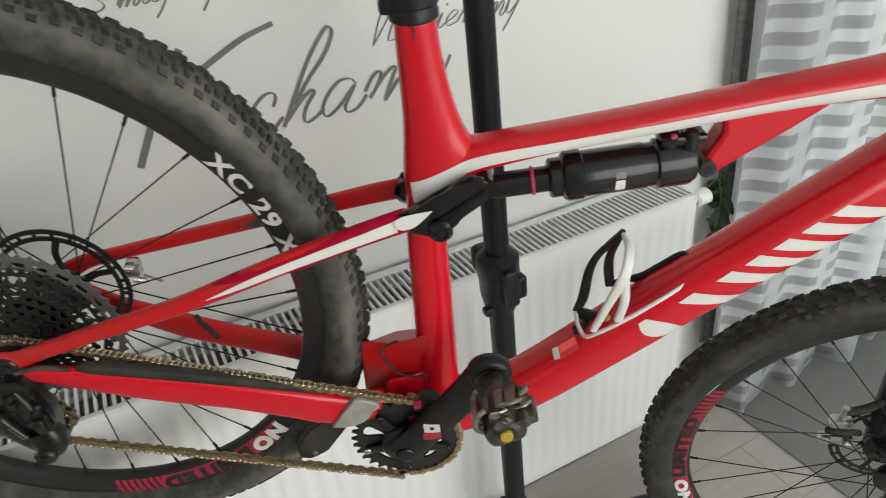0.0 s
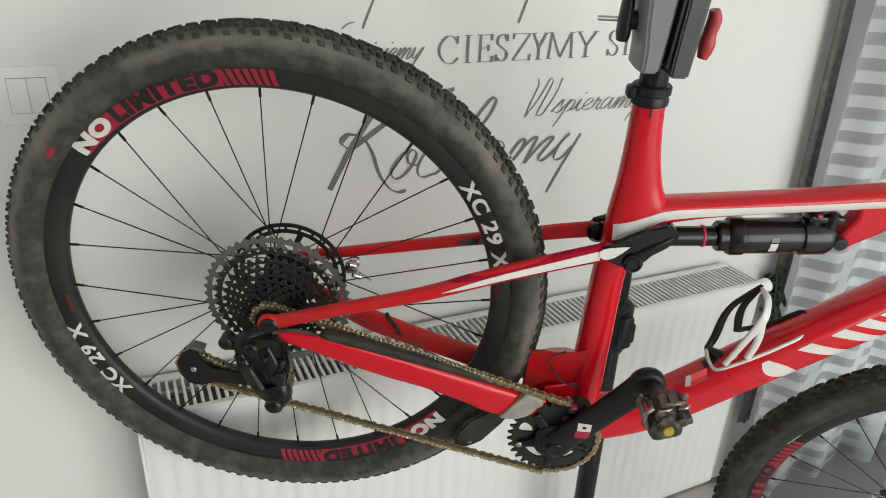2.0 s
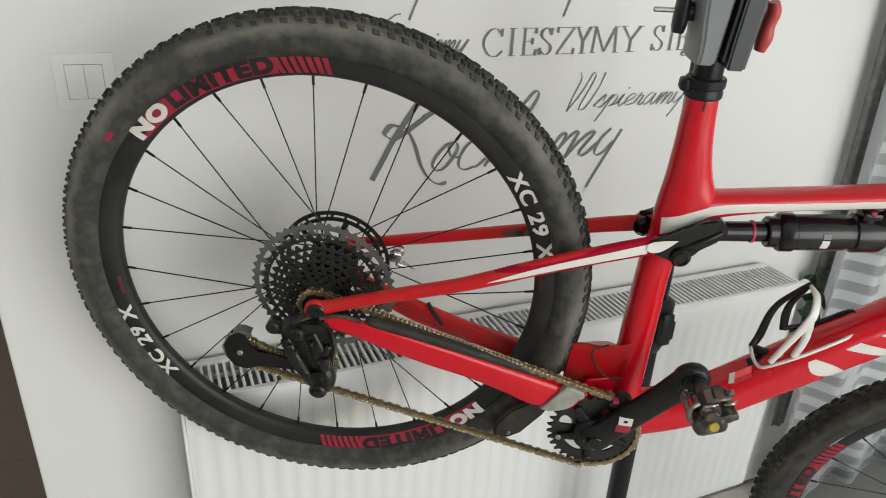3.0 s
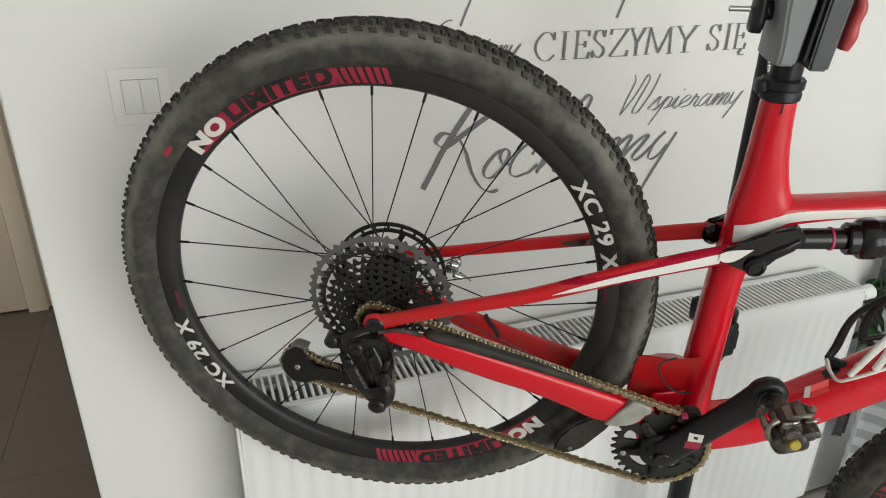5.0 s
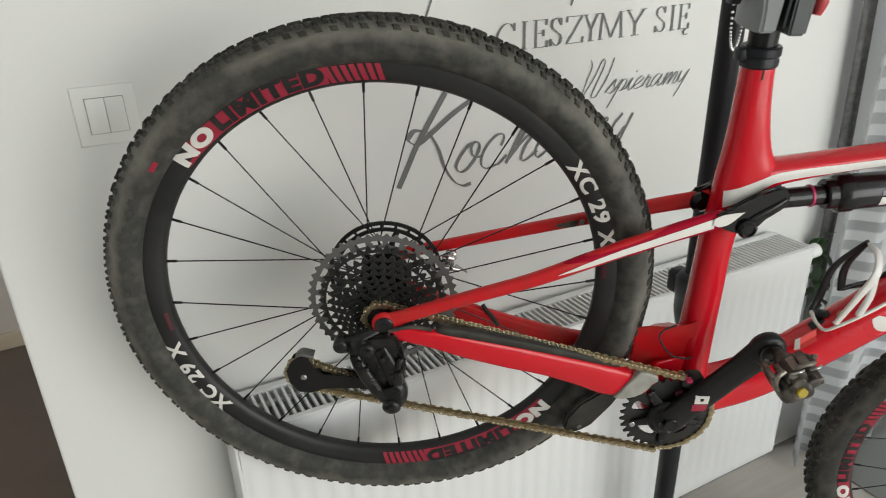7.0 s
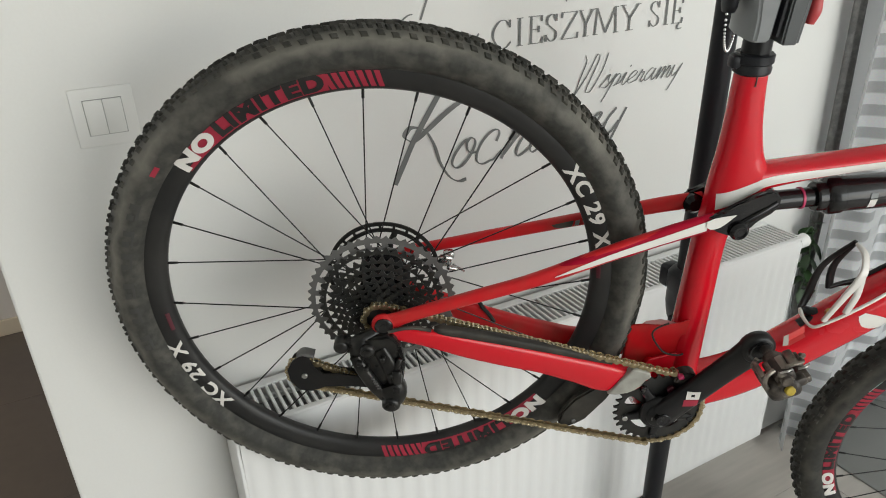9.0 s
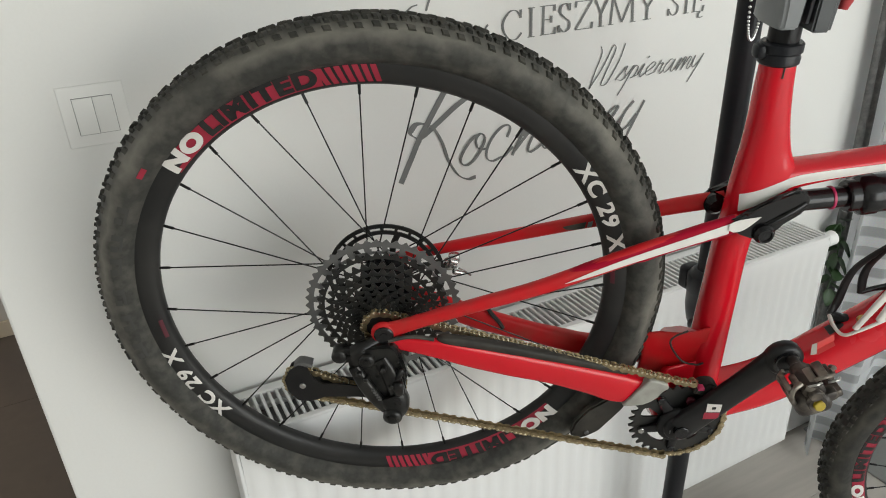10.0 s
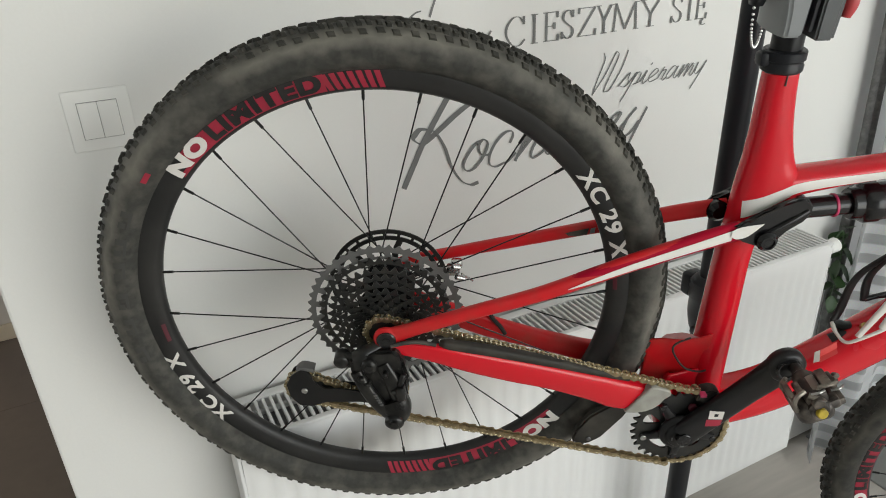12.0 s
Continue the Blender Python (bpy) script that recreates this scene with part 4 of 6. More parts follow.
tube(bm, [(-0.002, 0.0765, 0.008, 0.004, 0.012), (0.03, 0.075, 0.0225, 0.0055, 0.0095), (0.075, 0.071, 0.0335, 0.0065, 0.0078), (0.15, 0.064, 0.0505, 0.0072, 0.0083), (0.20, 0.059, 0.0620, 0.0075, 0.0082), (0.26, 0.052, 0.0765, 0.0075, 0.0086), (0.32, 0.044, 0.0905, 0.0075, 0.0096), (0.38, 0.038, 0.1040, 0.007, 0.0108), (0.432, 0.0325, 0.1140, 0.006, 0.0115)], 18, 2.6)
far_stay = part("seatstay", bm, RED_DUST, arm)
bm = bmesh.new()
tube(bm, [(0.006, -0.0765, -0.002, 0.0045, 0.0105), (0.03, -0.0760, -0.0085, 0.0055, 0.0100), (0.07, -0.0745, -0.0200, 0.0072, 0.0130), (0.11, -0.0720, -0.0346, 0.0085, 0.0163), (0.16, -0.0680, -0.0530, 0.0090, 0.0182), (0.21, -0.0635, -0.0708, 0.0100, 0.0184), (0.248, -0.0595, -0.0868, 0.0108, 0.0200), (0.275, -0.0560, -0.0992, 0.0115, 0.0218), (0.300, -0.0525, -0.1120, 0.0118, 0.0236), (0.330, -0.0480, -0.1220, 0.0115, 0.0210), (0.366, -0.040, -0.130, 0.012, 0.018)], 20, 3.4)
part("chainstay", bm, RED, arm)
bm = bmesh.new()
tube(bm, [(-0.002, 0.0765, -0.012, 0.004, 0.012), (0.04, 0.0745, -0.044, 0.0065, 0.013), (0.08, 0.0705, -0.0635, 0.008, 0.016), (0.12, 0.0665, -0.0810, 0.0085, 0.0175), (0.16, 0.063, -0.0945, 0.0095, 0.0165), (0.20, 0.059, -0.1060, 0.010, 0.0155), (0.24, 0.055, -0.1165, 0.011, 0.0160), (0.28, 0.050, -0.1255, 0.0115, 0.0170), (0.345, 0.042, -0.1310, 0.012, 0.019), (0.372, 0.034, -0.131, 0.012, 0.020)], 18, 2.8)
part("chainstay", bm, RED_DUST, arm)
fartree = tree_of(far_stay)
decal("dark_scuff", [between([(0.236, 0.0735), (0.250, 0.0775), (0.266, 0.0820)], [(0.240, 0.0700), (0.252, 0.0690), (0.264, 0.0715)], 4)], fartree, RUBBER, arm, "dark worn patch", fallback=0.045)
decal("pale_scuff", [between([(0.268, 0.0815), (0.274, 0.0835)], [(0.267, 0.0730), (0.273, 0.0745)], 3)], fartree, JAW, arm, "small pale sticker", fallback=0.045)
atree = tree_of(stay)
bm = bmesh.new()
tube(bm, [(0.2725, -0.05285, 0.0788, 0.0079, 0.01055), (0.30, -0.049, 0.0868, 0.0079, 0.0110), (0.36, -0.0415, 0.1020, 0.0074, 0.0116), (0.421, -0.0343, 0.1159, 0.0064, 0.0123)], 36, 2.7, 8, caps=False)
# the crimson coat begins on a slant, first along the top
for v in bm.verts:
    slip = max(0.0, min(1.0, (0.375 - v.co.x) / 0.10)) * -4.2 * (v.co.z - 0.0868 - 0.255 * (v.co.x - 0.30))
    v.co += Vector((slip, 0.125 * slip, (0.318 if slip < 0 else 0.25) * slip))
part("crimson_coat", bm, CRIMSON, arm, "deep crimson coat on the stay")
decal("white_stripe", [between([(0.222, 0.0640), (0.255, 0.0762), (0.30, 0.0905), (0.36, 0.1065), (0.412, 0.1205)], [(0.222, 0.0632), (0.255, 0.0700), (0.30, 0.0815), (0.36, 0.0955), (0.412, 0.1075)], 6)], atree, WHITE, arm, "white painted stripe", lift=0.0014, fallback=-0.05)
bm = bmesh.new()
rod(bm, (0.0070, -0.0840, 0.0085), (0.0070, -0.0755, 0.0085), 0.0118, n=24, bevel=0.0015)
rod(bm, (0.0070, -0.0850, 0.0085), (0.0070, -0.083, 0.0085), 0.0050, n=6)
part("axle_bolt", bm, ANODISED, arm, "black axle bolt")
bm = bmesh.new()
tube(bm, [(0.070, -0.0735, -0.0040, 0.003, 0.003), (0.080, -0.0740, -0.0062, 0.0060, 0.0056), (0.11, -0.0715, -0.0152, 0.0068, 0.0066), (0.16, -0.0675, -0.0310, 0.0070, 0.0068), (0.21, -0.0630, -0.0488, 0.0070, 0.0066), (0.25, -0.0590, -0.0638, 0.0068, 0.0062), (0.285, -0.0555, -0.0775, 0.0060, 0.0055), (0.312, -0.052, -0.0895, 0.004, 0.004)], 14, 3.2)
part("chainstay_guard", bm, GUARD_DARK, arm, "dark rubber chainstay guard")
bm = bmesh.new()
slab(bm, [(0.3075, -0.1375), (0.3150, -0.1275), (0.3235, -0.1150), (0.3320, -0.1045), (0.3390, -0.0950), (0.3500, -0.0965), (0.3640, -0.1030), (0.3660, -0.1100), (0.3580, -0.1160), (0.3530, -0.1250), (0.3450, -0.1320), (0.3350, -0.1370), (0.3200, -0.1390)], -0.0655, -0.052)
soften(part("metal_guard", bm, GUARD, arm, "scuffed grey metal chain guard plate"), 0.002, 2)
bm = bmesh.new()
slab(bm, [(0.248, -0.2150), (0.2515, -0.2240), (0.263, -0.2262), (0.275, -0.2215), (0.2875, -0.2095), (0.300, -0.1925), (0.315, -0.1720), (0.327, -0.157), (0.300, -0.148), (0.270, -0.170), (0.252, -0.196)], -0.038, -0.026)
bmesh.ops.bevel(bm, geom=list(bm.edges), offset=0.003, segments=2, affect="EDGES")
tab = part("mud_tab", bm, GUARD_DARK, arm, "black rubber tab under the swingarm")
bm = bmesh.new()
rod(bm, (0.2705, -0.0405, -0.2120), (0.2705, -0.0375, -0.2120), 0.0035, n=12, bevel=0.0008)
part("tab_bolt", bm, COG_GREY, tab, "small grey bolt")
# dark wire drawn for the shaded hollow step where the yoke meets the seat tube
bm = bmesh.new()
wire(bm, [(0.3920, -0.0300, -0.0440), (0.3780, -0.0280, -0.0525), (0.3725, -0.0262, -0.0640), (0.3780, -0.0298, -0.0775), (0.3910, -0.0320, -0.0932), (0.4090, -0.0320, -0.0995), (0.4190, -0.0310, -0.0985)], 0.0014, 10)
part("pivot_step_shade", bm, RUBBER, arm, "dark line for the shade in the pivot step")
for y in (-0.024, 0.010):
    bm = bmesh.new()
    wire(bm, [(0.138, 0.062, -0.062), (0.144, 0.0570, -0.070), (0.152, 0.0550, -0.080), (0.157, 0.0540, -0.088), (0.160, 0.0535, -0.094)] if y > 0 else [(0.012, -0.083, 0.001), (0.030, -0.0835, 0.0055), (0.045, -0.083, 0.0055), (0.058, -0.082, 0.002), (0.066, -0.081, -0.001)], 0.0026 if y < 0 else 0.0032, 8)
    part("cable", bm, RUBBER, arm, "black cable end")

# ---- rocker link and shock ----
bm = bmesh.new()
for y in (-1, 1):
    slab(bm, [(0.4090, 0.1120), (0.4105, 0.1230), (0.4180, 0.1275), (0.4300, 0.1305), (0.4480, 0.1365), (0.4660, 0.1490), (0.4780, 0.1570), (0.4900, 0.1580), (0.4985, 0.1505), (0.5025, 0.1340), (0.4920, 0.1270), (0.4740, 0.1160), (0.4655, 0.1115), (0.4640, 0.1010), (0.4570, 0.0938), (0.4480, 0.0945), (0.4390, 0.1000), (0.4250, 0.1060)], y * 0.0440, y * 0.0340)
bmesh.ops.bevel(bm, geom=list(bm.edges), offset=0.0036, segments=3, affect="EDGES")
# the plates close in from the stays to the shock's eye
for v in bm.verts:
    inward = 0.004 * min(1.0, (v.co.x - 0.41) / 0.05) + 0.004 * max(0.0, min(1.0, (v.co.x - 0.475) / 0.03))
    v.co.y -= math.copysign(inward, v.co.y)
# a raised rib along the lower edge, into the pivot's boss
tube(bm, [(0.4420, -0.0395, 0.1100, 0.0030, 0.0030), (0.4600, -0.0400, 0.1190, 0.0035, 0.0040), (0.4800, -0.0390, 0.1300, 0.0035, 0.0045), (0.4960, -0.0370, 0.1400, 0.0030, 0.0040)], 12, 2.4)
rod(bm, (0.4525, -0.0480, 0.1060), (0.4525, -0.0340, 0.1060), 0.0120, n=32, bevel=0.003)
rod(bm, (0.494, -0.022, 0.134), (0.494, 0.022, 0.134), 0.0140, n=20)
rod(bm, (0.4200, 0.020, 0.1095), (0.4200, 0.047, 0.1095), 0.0138, n=32, bevel=0.006)
rocker = part("rocker_link", bm, GLOSS_CARBON, bike, "black carbon rocker link")
bm = bmesh.new()
turned(bm, [(0.0095, -0.0002), (0.0085, -0.0022), (0.0070, -0.0022), (0.0060, 0.0005), (0.0040, 0.0010)], (0.4525, -0.0478, 0.1060), 28)
rod(bm, (0.4525, -0.0482, 0.1060), (0.4525, -0.0465, 0.1060), 0.0042, n=6)
bolt = part("pivot_bolt", bm, ANODISED, rocker, "black pivot bolt")
rtree = tree_of(rocker)
bm = bmesh.new()
tip_rows = []
for (ax, az), (bx, bz) in between([(0.4104, 0.1215), (0.4180, 0.1250), (0.4300, 0.1268), (0.4470, 0.1278)], [(0.4100, 0.1135), (0.4180, 0.1100), (0.4300, 0.1130), (0.4465, 0.1272)], 6):
    tip_rows.append([bm.verts.new((x, -0.0446 + 0.004 * min(1.0, (x - 0.41) / 0.05), z)) for x, z in ((ax, az), (bx, bz))])
for a, b in zip(tip_rows, tip_rows[1:]):
    bm.faces.new((a[0], a[1], b[1], b[0]))
part("white_tip", bm, WHITE, rocker, "white painted tip")


def along_shock(x):
    return Vector((x, 0.0, 0.1245 + (x - 0.51) * 0.0685))


bm = bmesh.new()
rod(bm, along_shock(0.505), along_shock(0.575), 0.0128, n=32)
shock = part("shock_absorber", bm, ANODISED, bike, "black air shock absorber")
bm = bmesh.new()
stops = ((0.560, 0.0175), (0.562, 0.0195), (0.572, 0.0195), (0.574, 0.0225), (0.577, 0.0245), (0.591, 0.0245), (0.593, 0.0226), (0.650, 0.0226), (0.652, 0.0214), (0.660, 0.0214), (0.662, 0.0243), (0.690, 0.0243), (0.697, 0.0205), (0.700, 0.012))
loft(bm, [(along_shock(x), (0, r, 0), (-0.068 * r, 0, r)) for x, r in stops], 40)
can = part("air_can", bm, ANODISED, shock)
bm = bmesh.new()
loft(bm, [(along_shock(x), (0, r, 0), (-0.068 * r, 0, r)) for x, r in ((0.5425, 0.0130), (0.543, 0.0142), (0.5455, 0.0142), (0.546, 0.0130))], 32)
part("travel_ring", bm, PINK, shock, "pink rubber travel ring")
stree = tree_of(can)
for z0, z1 in ((0.0085, 0.0020), (0.0005, -0.0115)):
    decal("shock_label", [[((x, along_shock(x).z + z0), (x, along_shock(x).z + z1)) for x in (0.6205, 0.6235, 0.6265, 0.6295)]], stree, WHITE if z0 < 0.005 else JAW, shock, "small silver label", fallback=-0.022)
bm = bmesh.new()
rod(bm, (0.672, -0.004, 0.152), (0.672, -0.004, 0.170), 0.010, n=20, bevel=0.002)
rod(bm, (0.690, -0.010, 0.150), (0.690, -0.010, 0.172), 0.0075, n=20, bevel=0.002)
box(bm, (0.662, -0.014, 0.158), (0.705, 0.010, 0.168), 0.003)
part("shock_valve", bm, ANODISED, shock)
bm = bmesh.new()
rod(bm, (0.670, -0.0125, 0.1680), (0.676, -0.0125, 0.1690), 0.0026, n=12, bevel=0.001)
part("lockout_dial", bm, PINK, shock, "pink anodised dial")
bm = bmesh.new()
rod(bm, (0.7065, -0.0200, 0.1345), (0.7065, 0.0200, 0.1345), 0.0085, n=24, bevel=0.001)
part("shock_bolt", bm, COG, shock, "dark steel mounting bolt")
bm = bmesh.new()
rod(bm, (0.7065, -0.0205, 0.1345), (0.7065, -0.0195, 0.1345), 0.0045, n=6)
part("bolt_socket", bm, ANODISED, shock)

# ---- fork ----
bm = bmesh.new()
fm = FRONT_AXLE
for y in (-0.052, 0.052):
    a, b, c = fm @ Vector((-0.018, y, -0.015)), fm @ Vector((-0.026, y, 0.25)), fm @ Vector((-0.034, y, 0.43))
    box(bm, (-0.030, y - 0.008, -0.022), (0.014, y + 0.008, 0.022), 0.006, fm)
    tube(bm, [(*a, 0.013, 0.014), (*((a + b) / 2), 0.016, 0.017), (*b, 0.017, 0.018)], 16, 2.2, 4)
    tube(bm, [(*b, 0.013, 0.013), (*((b + c) / 2), 0.013, 0.013), (*c, 0.013, 0.013)], 16, 2.0, 2)
p, q = fm @ Vector((-0.034, -0.065, 0.43)), fm @ Vector((-0.034, 0.065, 0.43))
rod(bm, p, q, 0.022, bevel=0.005)
rod(bm, (p + q) / 2, (1.0, 0, 0.10), 0.016)
part("fork", bm, STAND, bike, "black suspension fork")
bm = bmesh.new()
box(bm, (-0.096, 0.024, 0.046), (-0.066, 0.042, 0.064), 0.005, fm)
box(bm, (-0.104, 0.024, 0.006), (-0.088, 0.040, 0.026), 0.004, fm)
box(bm, (-0.090, 0.026, 0.008), (-0.058, 0.042, 0.028), 0.005, fm)
rod(bm, fm @ Vector((-0.081, 0.032, 0.060)), fm @ Vector((-0.080, 0.032, 0.087)), 0.0048, bevel=0.001)
rod(bm, fm @ Vector((-0.072, 0.022, 0.022)), fm @ Vector((-0.054, 0.022, 0.022)), 0.0060, bevel=0.001)
caliper = part("brake_caliper", bm, STEEL, bike, "silver front brake caliper")
bm = bmesh.new()
rod(bm, fm @ Vector((-0.098, 0.030, 0.036)), fm @ Vector((-0.050, 0.030, 0.038)), 0.0048, bevel=0.001)
part("pad_pin", bm, RUBBER, caliper, "black pad pin")
bm = bmesh.new()
wire(bm, [fm @ Vector(p) for p in ((-0.078, 0.032, 0.078), (-0.055, 0.036, 0.084), (-0.030, 0.044, 0.095))], 0.006, 10)
part("brake_hose", bm, RUBBER, caliper, "black brake hose")
bm = bmesh.new()
box(bm, (0.080, 0.052, 0.008), (0.098, 0.066, 0.024), 0.004)
box(bm, (0.086, 0.050, 0.020), (0.102, 0.062, 0.034), 0.004)
rod(bm, (0.088, 0.044, 0.030), (0.098, 0.047, 0.026), 0.0042, bevel=0.001)
rod(bm, (0.092, 0.046, 0.012), (0.104, 0.050, 0.006), 0.0040, bevel=0.001)
wire(bm, [(0.100, 0.056, 0.010), (0.110, 0.060, 0.000), (0.116, 0.062, -0.006)], 0.0016, 8)
part("brake_caliper", bm, STEEL, bike, "silver rear brake caliper")


# ---- drivetrain ----
def sprocket(teeth, inner, y, thick, holes, rings=6, root=0.0055, tooth=(-0.0030, -0.0022, 0.0012, 0.0032, 0.0012, -0.0022)):
    """A toothed plate with rows of rounded windows cut through it."""
    pitch = teeth * 0.0127 / (2 * math.pi) * 0.957
    around = teeth * 6
    radii = [inner + (pitch - root - inner) * k / rings for k in range(rings + 1)]
    bm = bmesh.new()
    loops = []
    for k in range(around):
        a = 2 * math.pi * k / around
        row = [(r, a) for r in radii] + [(pitch + tooth[k % 6], a)]
        loops.append([(bm.verts.new((r * math.cos(a), y - thick / 2, r * math.sin(a))), bm.verts.new((r * math.cos(a), y + thick / 2, r * math.sin(a)))) for r, a in row])
    cells = rings + 1
    gone = set()
    for ring, number, share, shift in holes:
        for k in range(around):
            f = (k / around * number + shift) % 1.0
            if f < share:
                gone.add((k, ring))
    for k in range(around):
        a, b = loops[k], loops[(k + 1) % around]
        for i in range(cells):
            if (k, i) in gone:
                continue
            for s in (0, 1):
                bm.faces.new((a[i][s], b[i][s], b[i + 1][s], a[i + 1][s]))
            for there, e0, e1 in ((((k - 1) % around, i), a[i], a[i + 1]), (((k + 1) % around, i), b[i], b[i + 1])):
                if there in gone:
                    bm.faces.new((e0[0], e1[0], e1[1], e0[1]))
            if i == 0 or (k, i - 1) in gone:
                bm.faces.new((a[i][0], b[i][0], b[i][1], a[i][1]))
            if i == cells - 1 or (k, i + 1) in gone:
                bm.faces.new((a[i + 1][0], b[i + 1][0], b[i + 1][1], a[i + 1][1]))
    return bm


bm = bmesh.new()
rod(bm, (0, -0.060, 0), (0, -0.016, 0), 0.0175, n=32)
cassette = part("cassette", bm, COG, bike, "black twelve-speed cassette, dusty")
cassette.location = (0.0015, 0, 0.004)
COGS = (50, 42, 36, 32, 28, 24, 21, 18, 16, 14, 12, 10)


def pitch_of(teeth):
    return teeth * 0.0127 / (2 * math.pi) * 0.957


for k, teeth in enumerate(COGS):
    y = -0.0165 - 0.00375 * k
    pitch = pitch_of(teeth)
    inner = 0.0150 if k > 8 else pitch - (0.0072 if k else 0.0110)
    cut = (-0.0036, -0.0036, -0.0008, 0.0026, 0.0026, -0.0008) if k else (-0.0022, -0.0016, 0.0002, 0.0024, 0.0010, -0.0014)
    bm = sprocket(teeth, inner, y, 0.0018, [], 1, 0.0050, cut) if k else sprocket(teeth, pitch - 0.0178, y, 0.0018, [(1, 25, 0.58, 0.0), (2, 25, 0.66, 0.0)], 4, 0.0048, cut)
    if 0 < k < 9:
        # bridges that slope from this sprocket to the teeth of the next smaller one, windows open between them
        less = COGS[k + 1]
        low, number = pitch_of(less) - 0.0050, less // 2
        for i in range(number):
            a = 2 * math.pi * (2 * i + 3.5 / 6) / less
            m = Matrix.Rotation(-a, 4, "Y")
            ends = [m @ Vector((inner + 0.0015, y, 0.0)), m @ Vector((low, y - 0.0032, 0.0))]
            tube(bm, [(*ends[0], 0.0011, 0.0018), (*((ends[0] + ends[1]) / 2), 0.0011, 0.0011), (*ends[1], 0.0011, 0.0014)], 6, 3, 2)
    part("sprocket", bm, COG if k else COG_GREY, cassette, "" if k else "large grey alloy sprocket")

BB = Vector((0.388, 0.0, -0.179))
RING_Y = -0.052


def chainring_plate():
    """A toothed plate with rounded windows between its arms, as bare flat outlines given thickness."""
    bm = bmesh.new()
    teeth, pitch = 32, pitch_of(32)
    outline = []
    for k in range(teeth * 8):
        a = 2 * math.pi * k / (teeth * 8)
        r = pitch + (-0.0042, -0.0041, -0.0034, -0.0012, 0.0032, 0.0032, -0.0012, -0.0034)[k % 8]
        outline.append((r * math.cos(a), r * math.sin(a)))
    windows = []
    # centre angle, half spread at the rim, inner and outer radius
    for middle, spread, low, high in ((159, 13, 0.0275, 0.0520), (228, 29, 0.0285, 0.0440), (309, 19, 0.0295, 0.0430), (347, 8, 0.0290, 0.0415)):
        ring = []
        for k in range(28):
            b = 2 * math.pi * k / 28
            c, d = math.copysign(abs(math.cos(b)) ** 0.7, math.cos(b)), math.copysign(abs(math.sin(b)) ** 0.7, math.sin(b))
            r = (low + high) / 2 + (high - low) / 2 * c
            a = radians(middle + spread * d * (0.72 + 0.28 * c))
            ring.append((r * math.cos(a), r * math.sin(a)))
        windows.append(ring)
    edges = []
    for ring in (outline, *windows):
        verts = [bm.verts.new((x, RING_Y - 0.0015, z)) for x, z in ring]
        edges += [bm.edges.new((verts[k - 1], verts[k])) for k in range(len(verts))]
    flat = bmesh.ops.triangle_fill(bm, edges=edges, use_beauty=True, use_dissolve=False, normal=(0, 1, 0))
    faces = [f for f in flat["geom"] if isinstance(f, bmesh.types.BMFace)]
    thick = bmesh.ops.extrude_face_region(bm, geom=faces)
    bmesh.ops.translate(bm, vec=(0, 0.0030, 0), verts=[v for v in thick["geom"] if isinstance(v, bmesh.types.BMVert)])
    bmesh.ops.translate(bm, vec=(BB.x, 0, BB.z), verts=bm.verts)
    return bm


bm = chainring_plate()
bm2 = bmesh.new()
rod(bm2, (BB.x, -0.070, BB.z), (BB.x, -0.030, BB.z), 0.0215, n=32, bevel=0.002)
tube(bm2, [(BB.x + 0.002, -0.066, BB.z + 0.002, 0.0095, 0.0200), (BB.x + 0.030, -0.070, BB.z + 0.036, 0.0085, 0.0195), (BB.x + 0.062, -0.077, BB.z + 0.080, 0.0078, 0.0195), (BB.x + 0.082, -0.082, BB.z + 0.108, 0.0085, 0.0205), (0.4830, -0.0845, -0.0535, 0.0090, 0.0220), (0.4885, -0.0850, -0.0460, 0.0088, 0.0215)], 22, 3.2)
rod(bm2, (0.4890, -0.0950, -0.0450), (0.4890, -0.0755, -0.0450), 0.0228, n=32, bevel=0.0045)
rod(bm2, (BB.x, -0.0660, BB.z), (BB.x, -0.0560, BB.z), 0.0290, n=32, bevel=0.003)
spider = []
for k in range(5):
    a = radians(195 + 72 * k)
    arm = bmesh.new()
    tube(arm, [(BB.x + 0.020 * math.cos(a), -0.0585, BB.z + 0.020 * math.sin(a), 0.0035, 0.0100), (BB.x + 0.036 * math.cos(a), -0.0575, BB.z + 0.036 * math.sin(a), 0.0030, 0.0062), (BB.x + 0.050 * math.cos(a), -0.0560, BB.z + 0.050 * math.sin(a), 0.0024, 0.0060)], 12, 3.0, 3)
    spider.append(arm)
crank = finish(bm2, "crankset", CARBON, bike, "black carbon crank arm", angle=50)
for arm in spider:
    part("spider_arm", arm, CARBON, crank)
part("chainring", bm, COG, crank, "black chainring with gaps between its spokes")
for k in range(5):
    a = radians(195 + 72 * k)
    bm = bmesh.new()
    rod(bm, (BB.x + 0.0495 * math.cos(a), -0.0600, BB.z + 0.0495 * math.sin(a)), (BB.x + 0.0495 * math.cos(a), -0.052, BB.z + 0.0495 * math.sin(a)), 0.0044, n=16, bevel=0.0008)
    part("chainring_bolt", bm, STEEL if k == 0 else ANODISED, crank)
bm = bmesh.new()
rod(bm, (BB.x, -0.0785, BB.z), (BB.x, -0.0695, BB.z), 0.0105, n=8, bevel=0.001)
bolt_ob = part("crank_bolt", bm, ANODISED, crank, "black crank bolt")
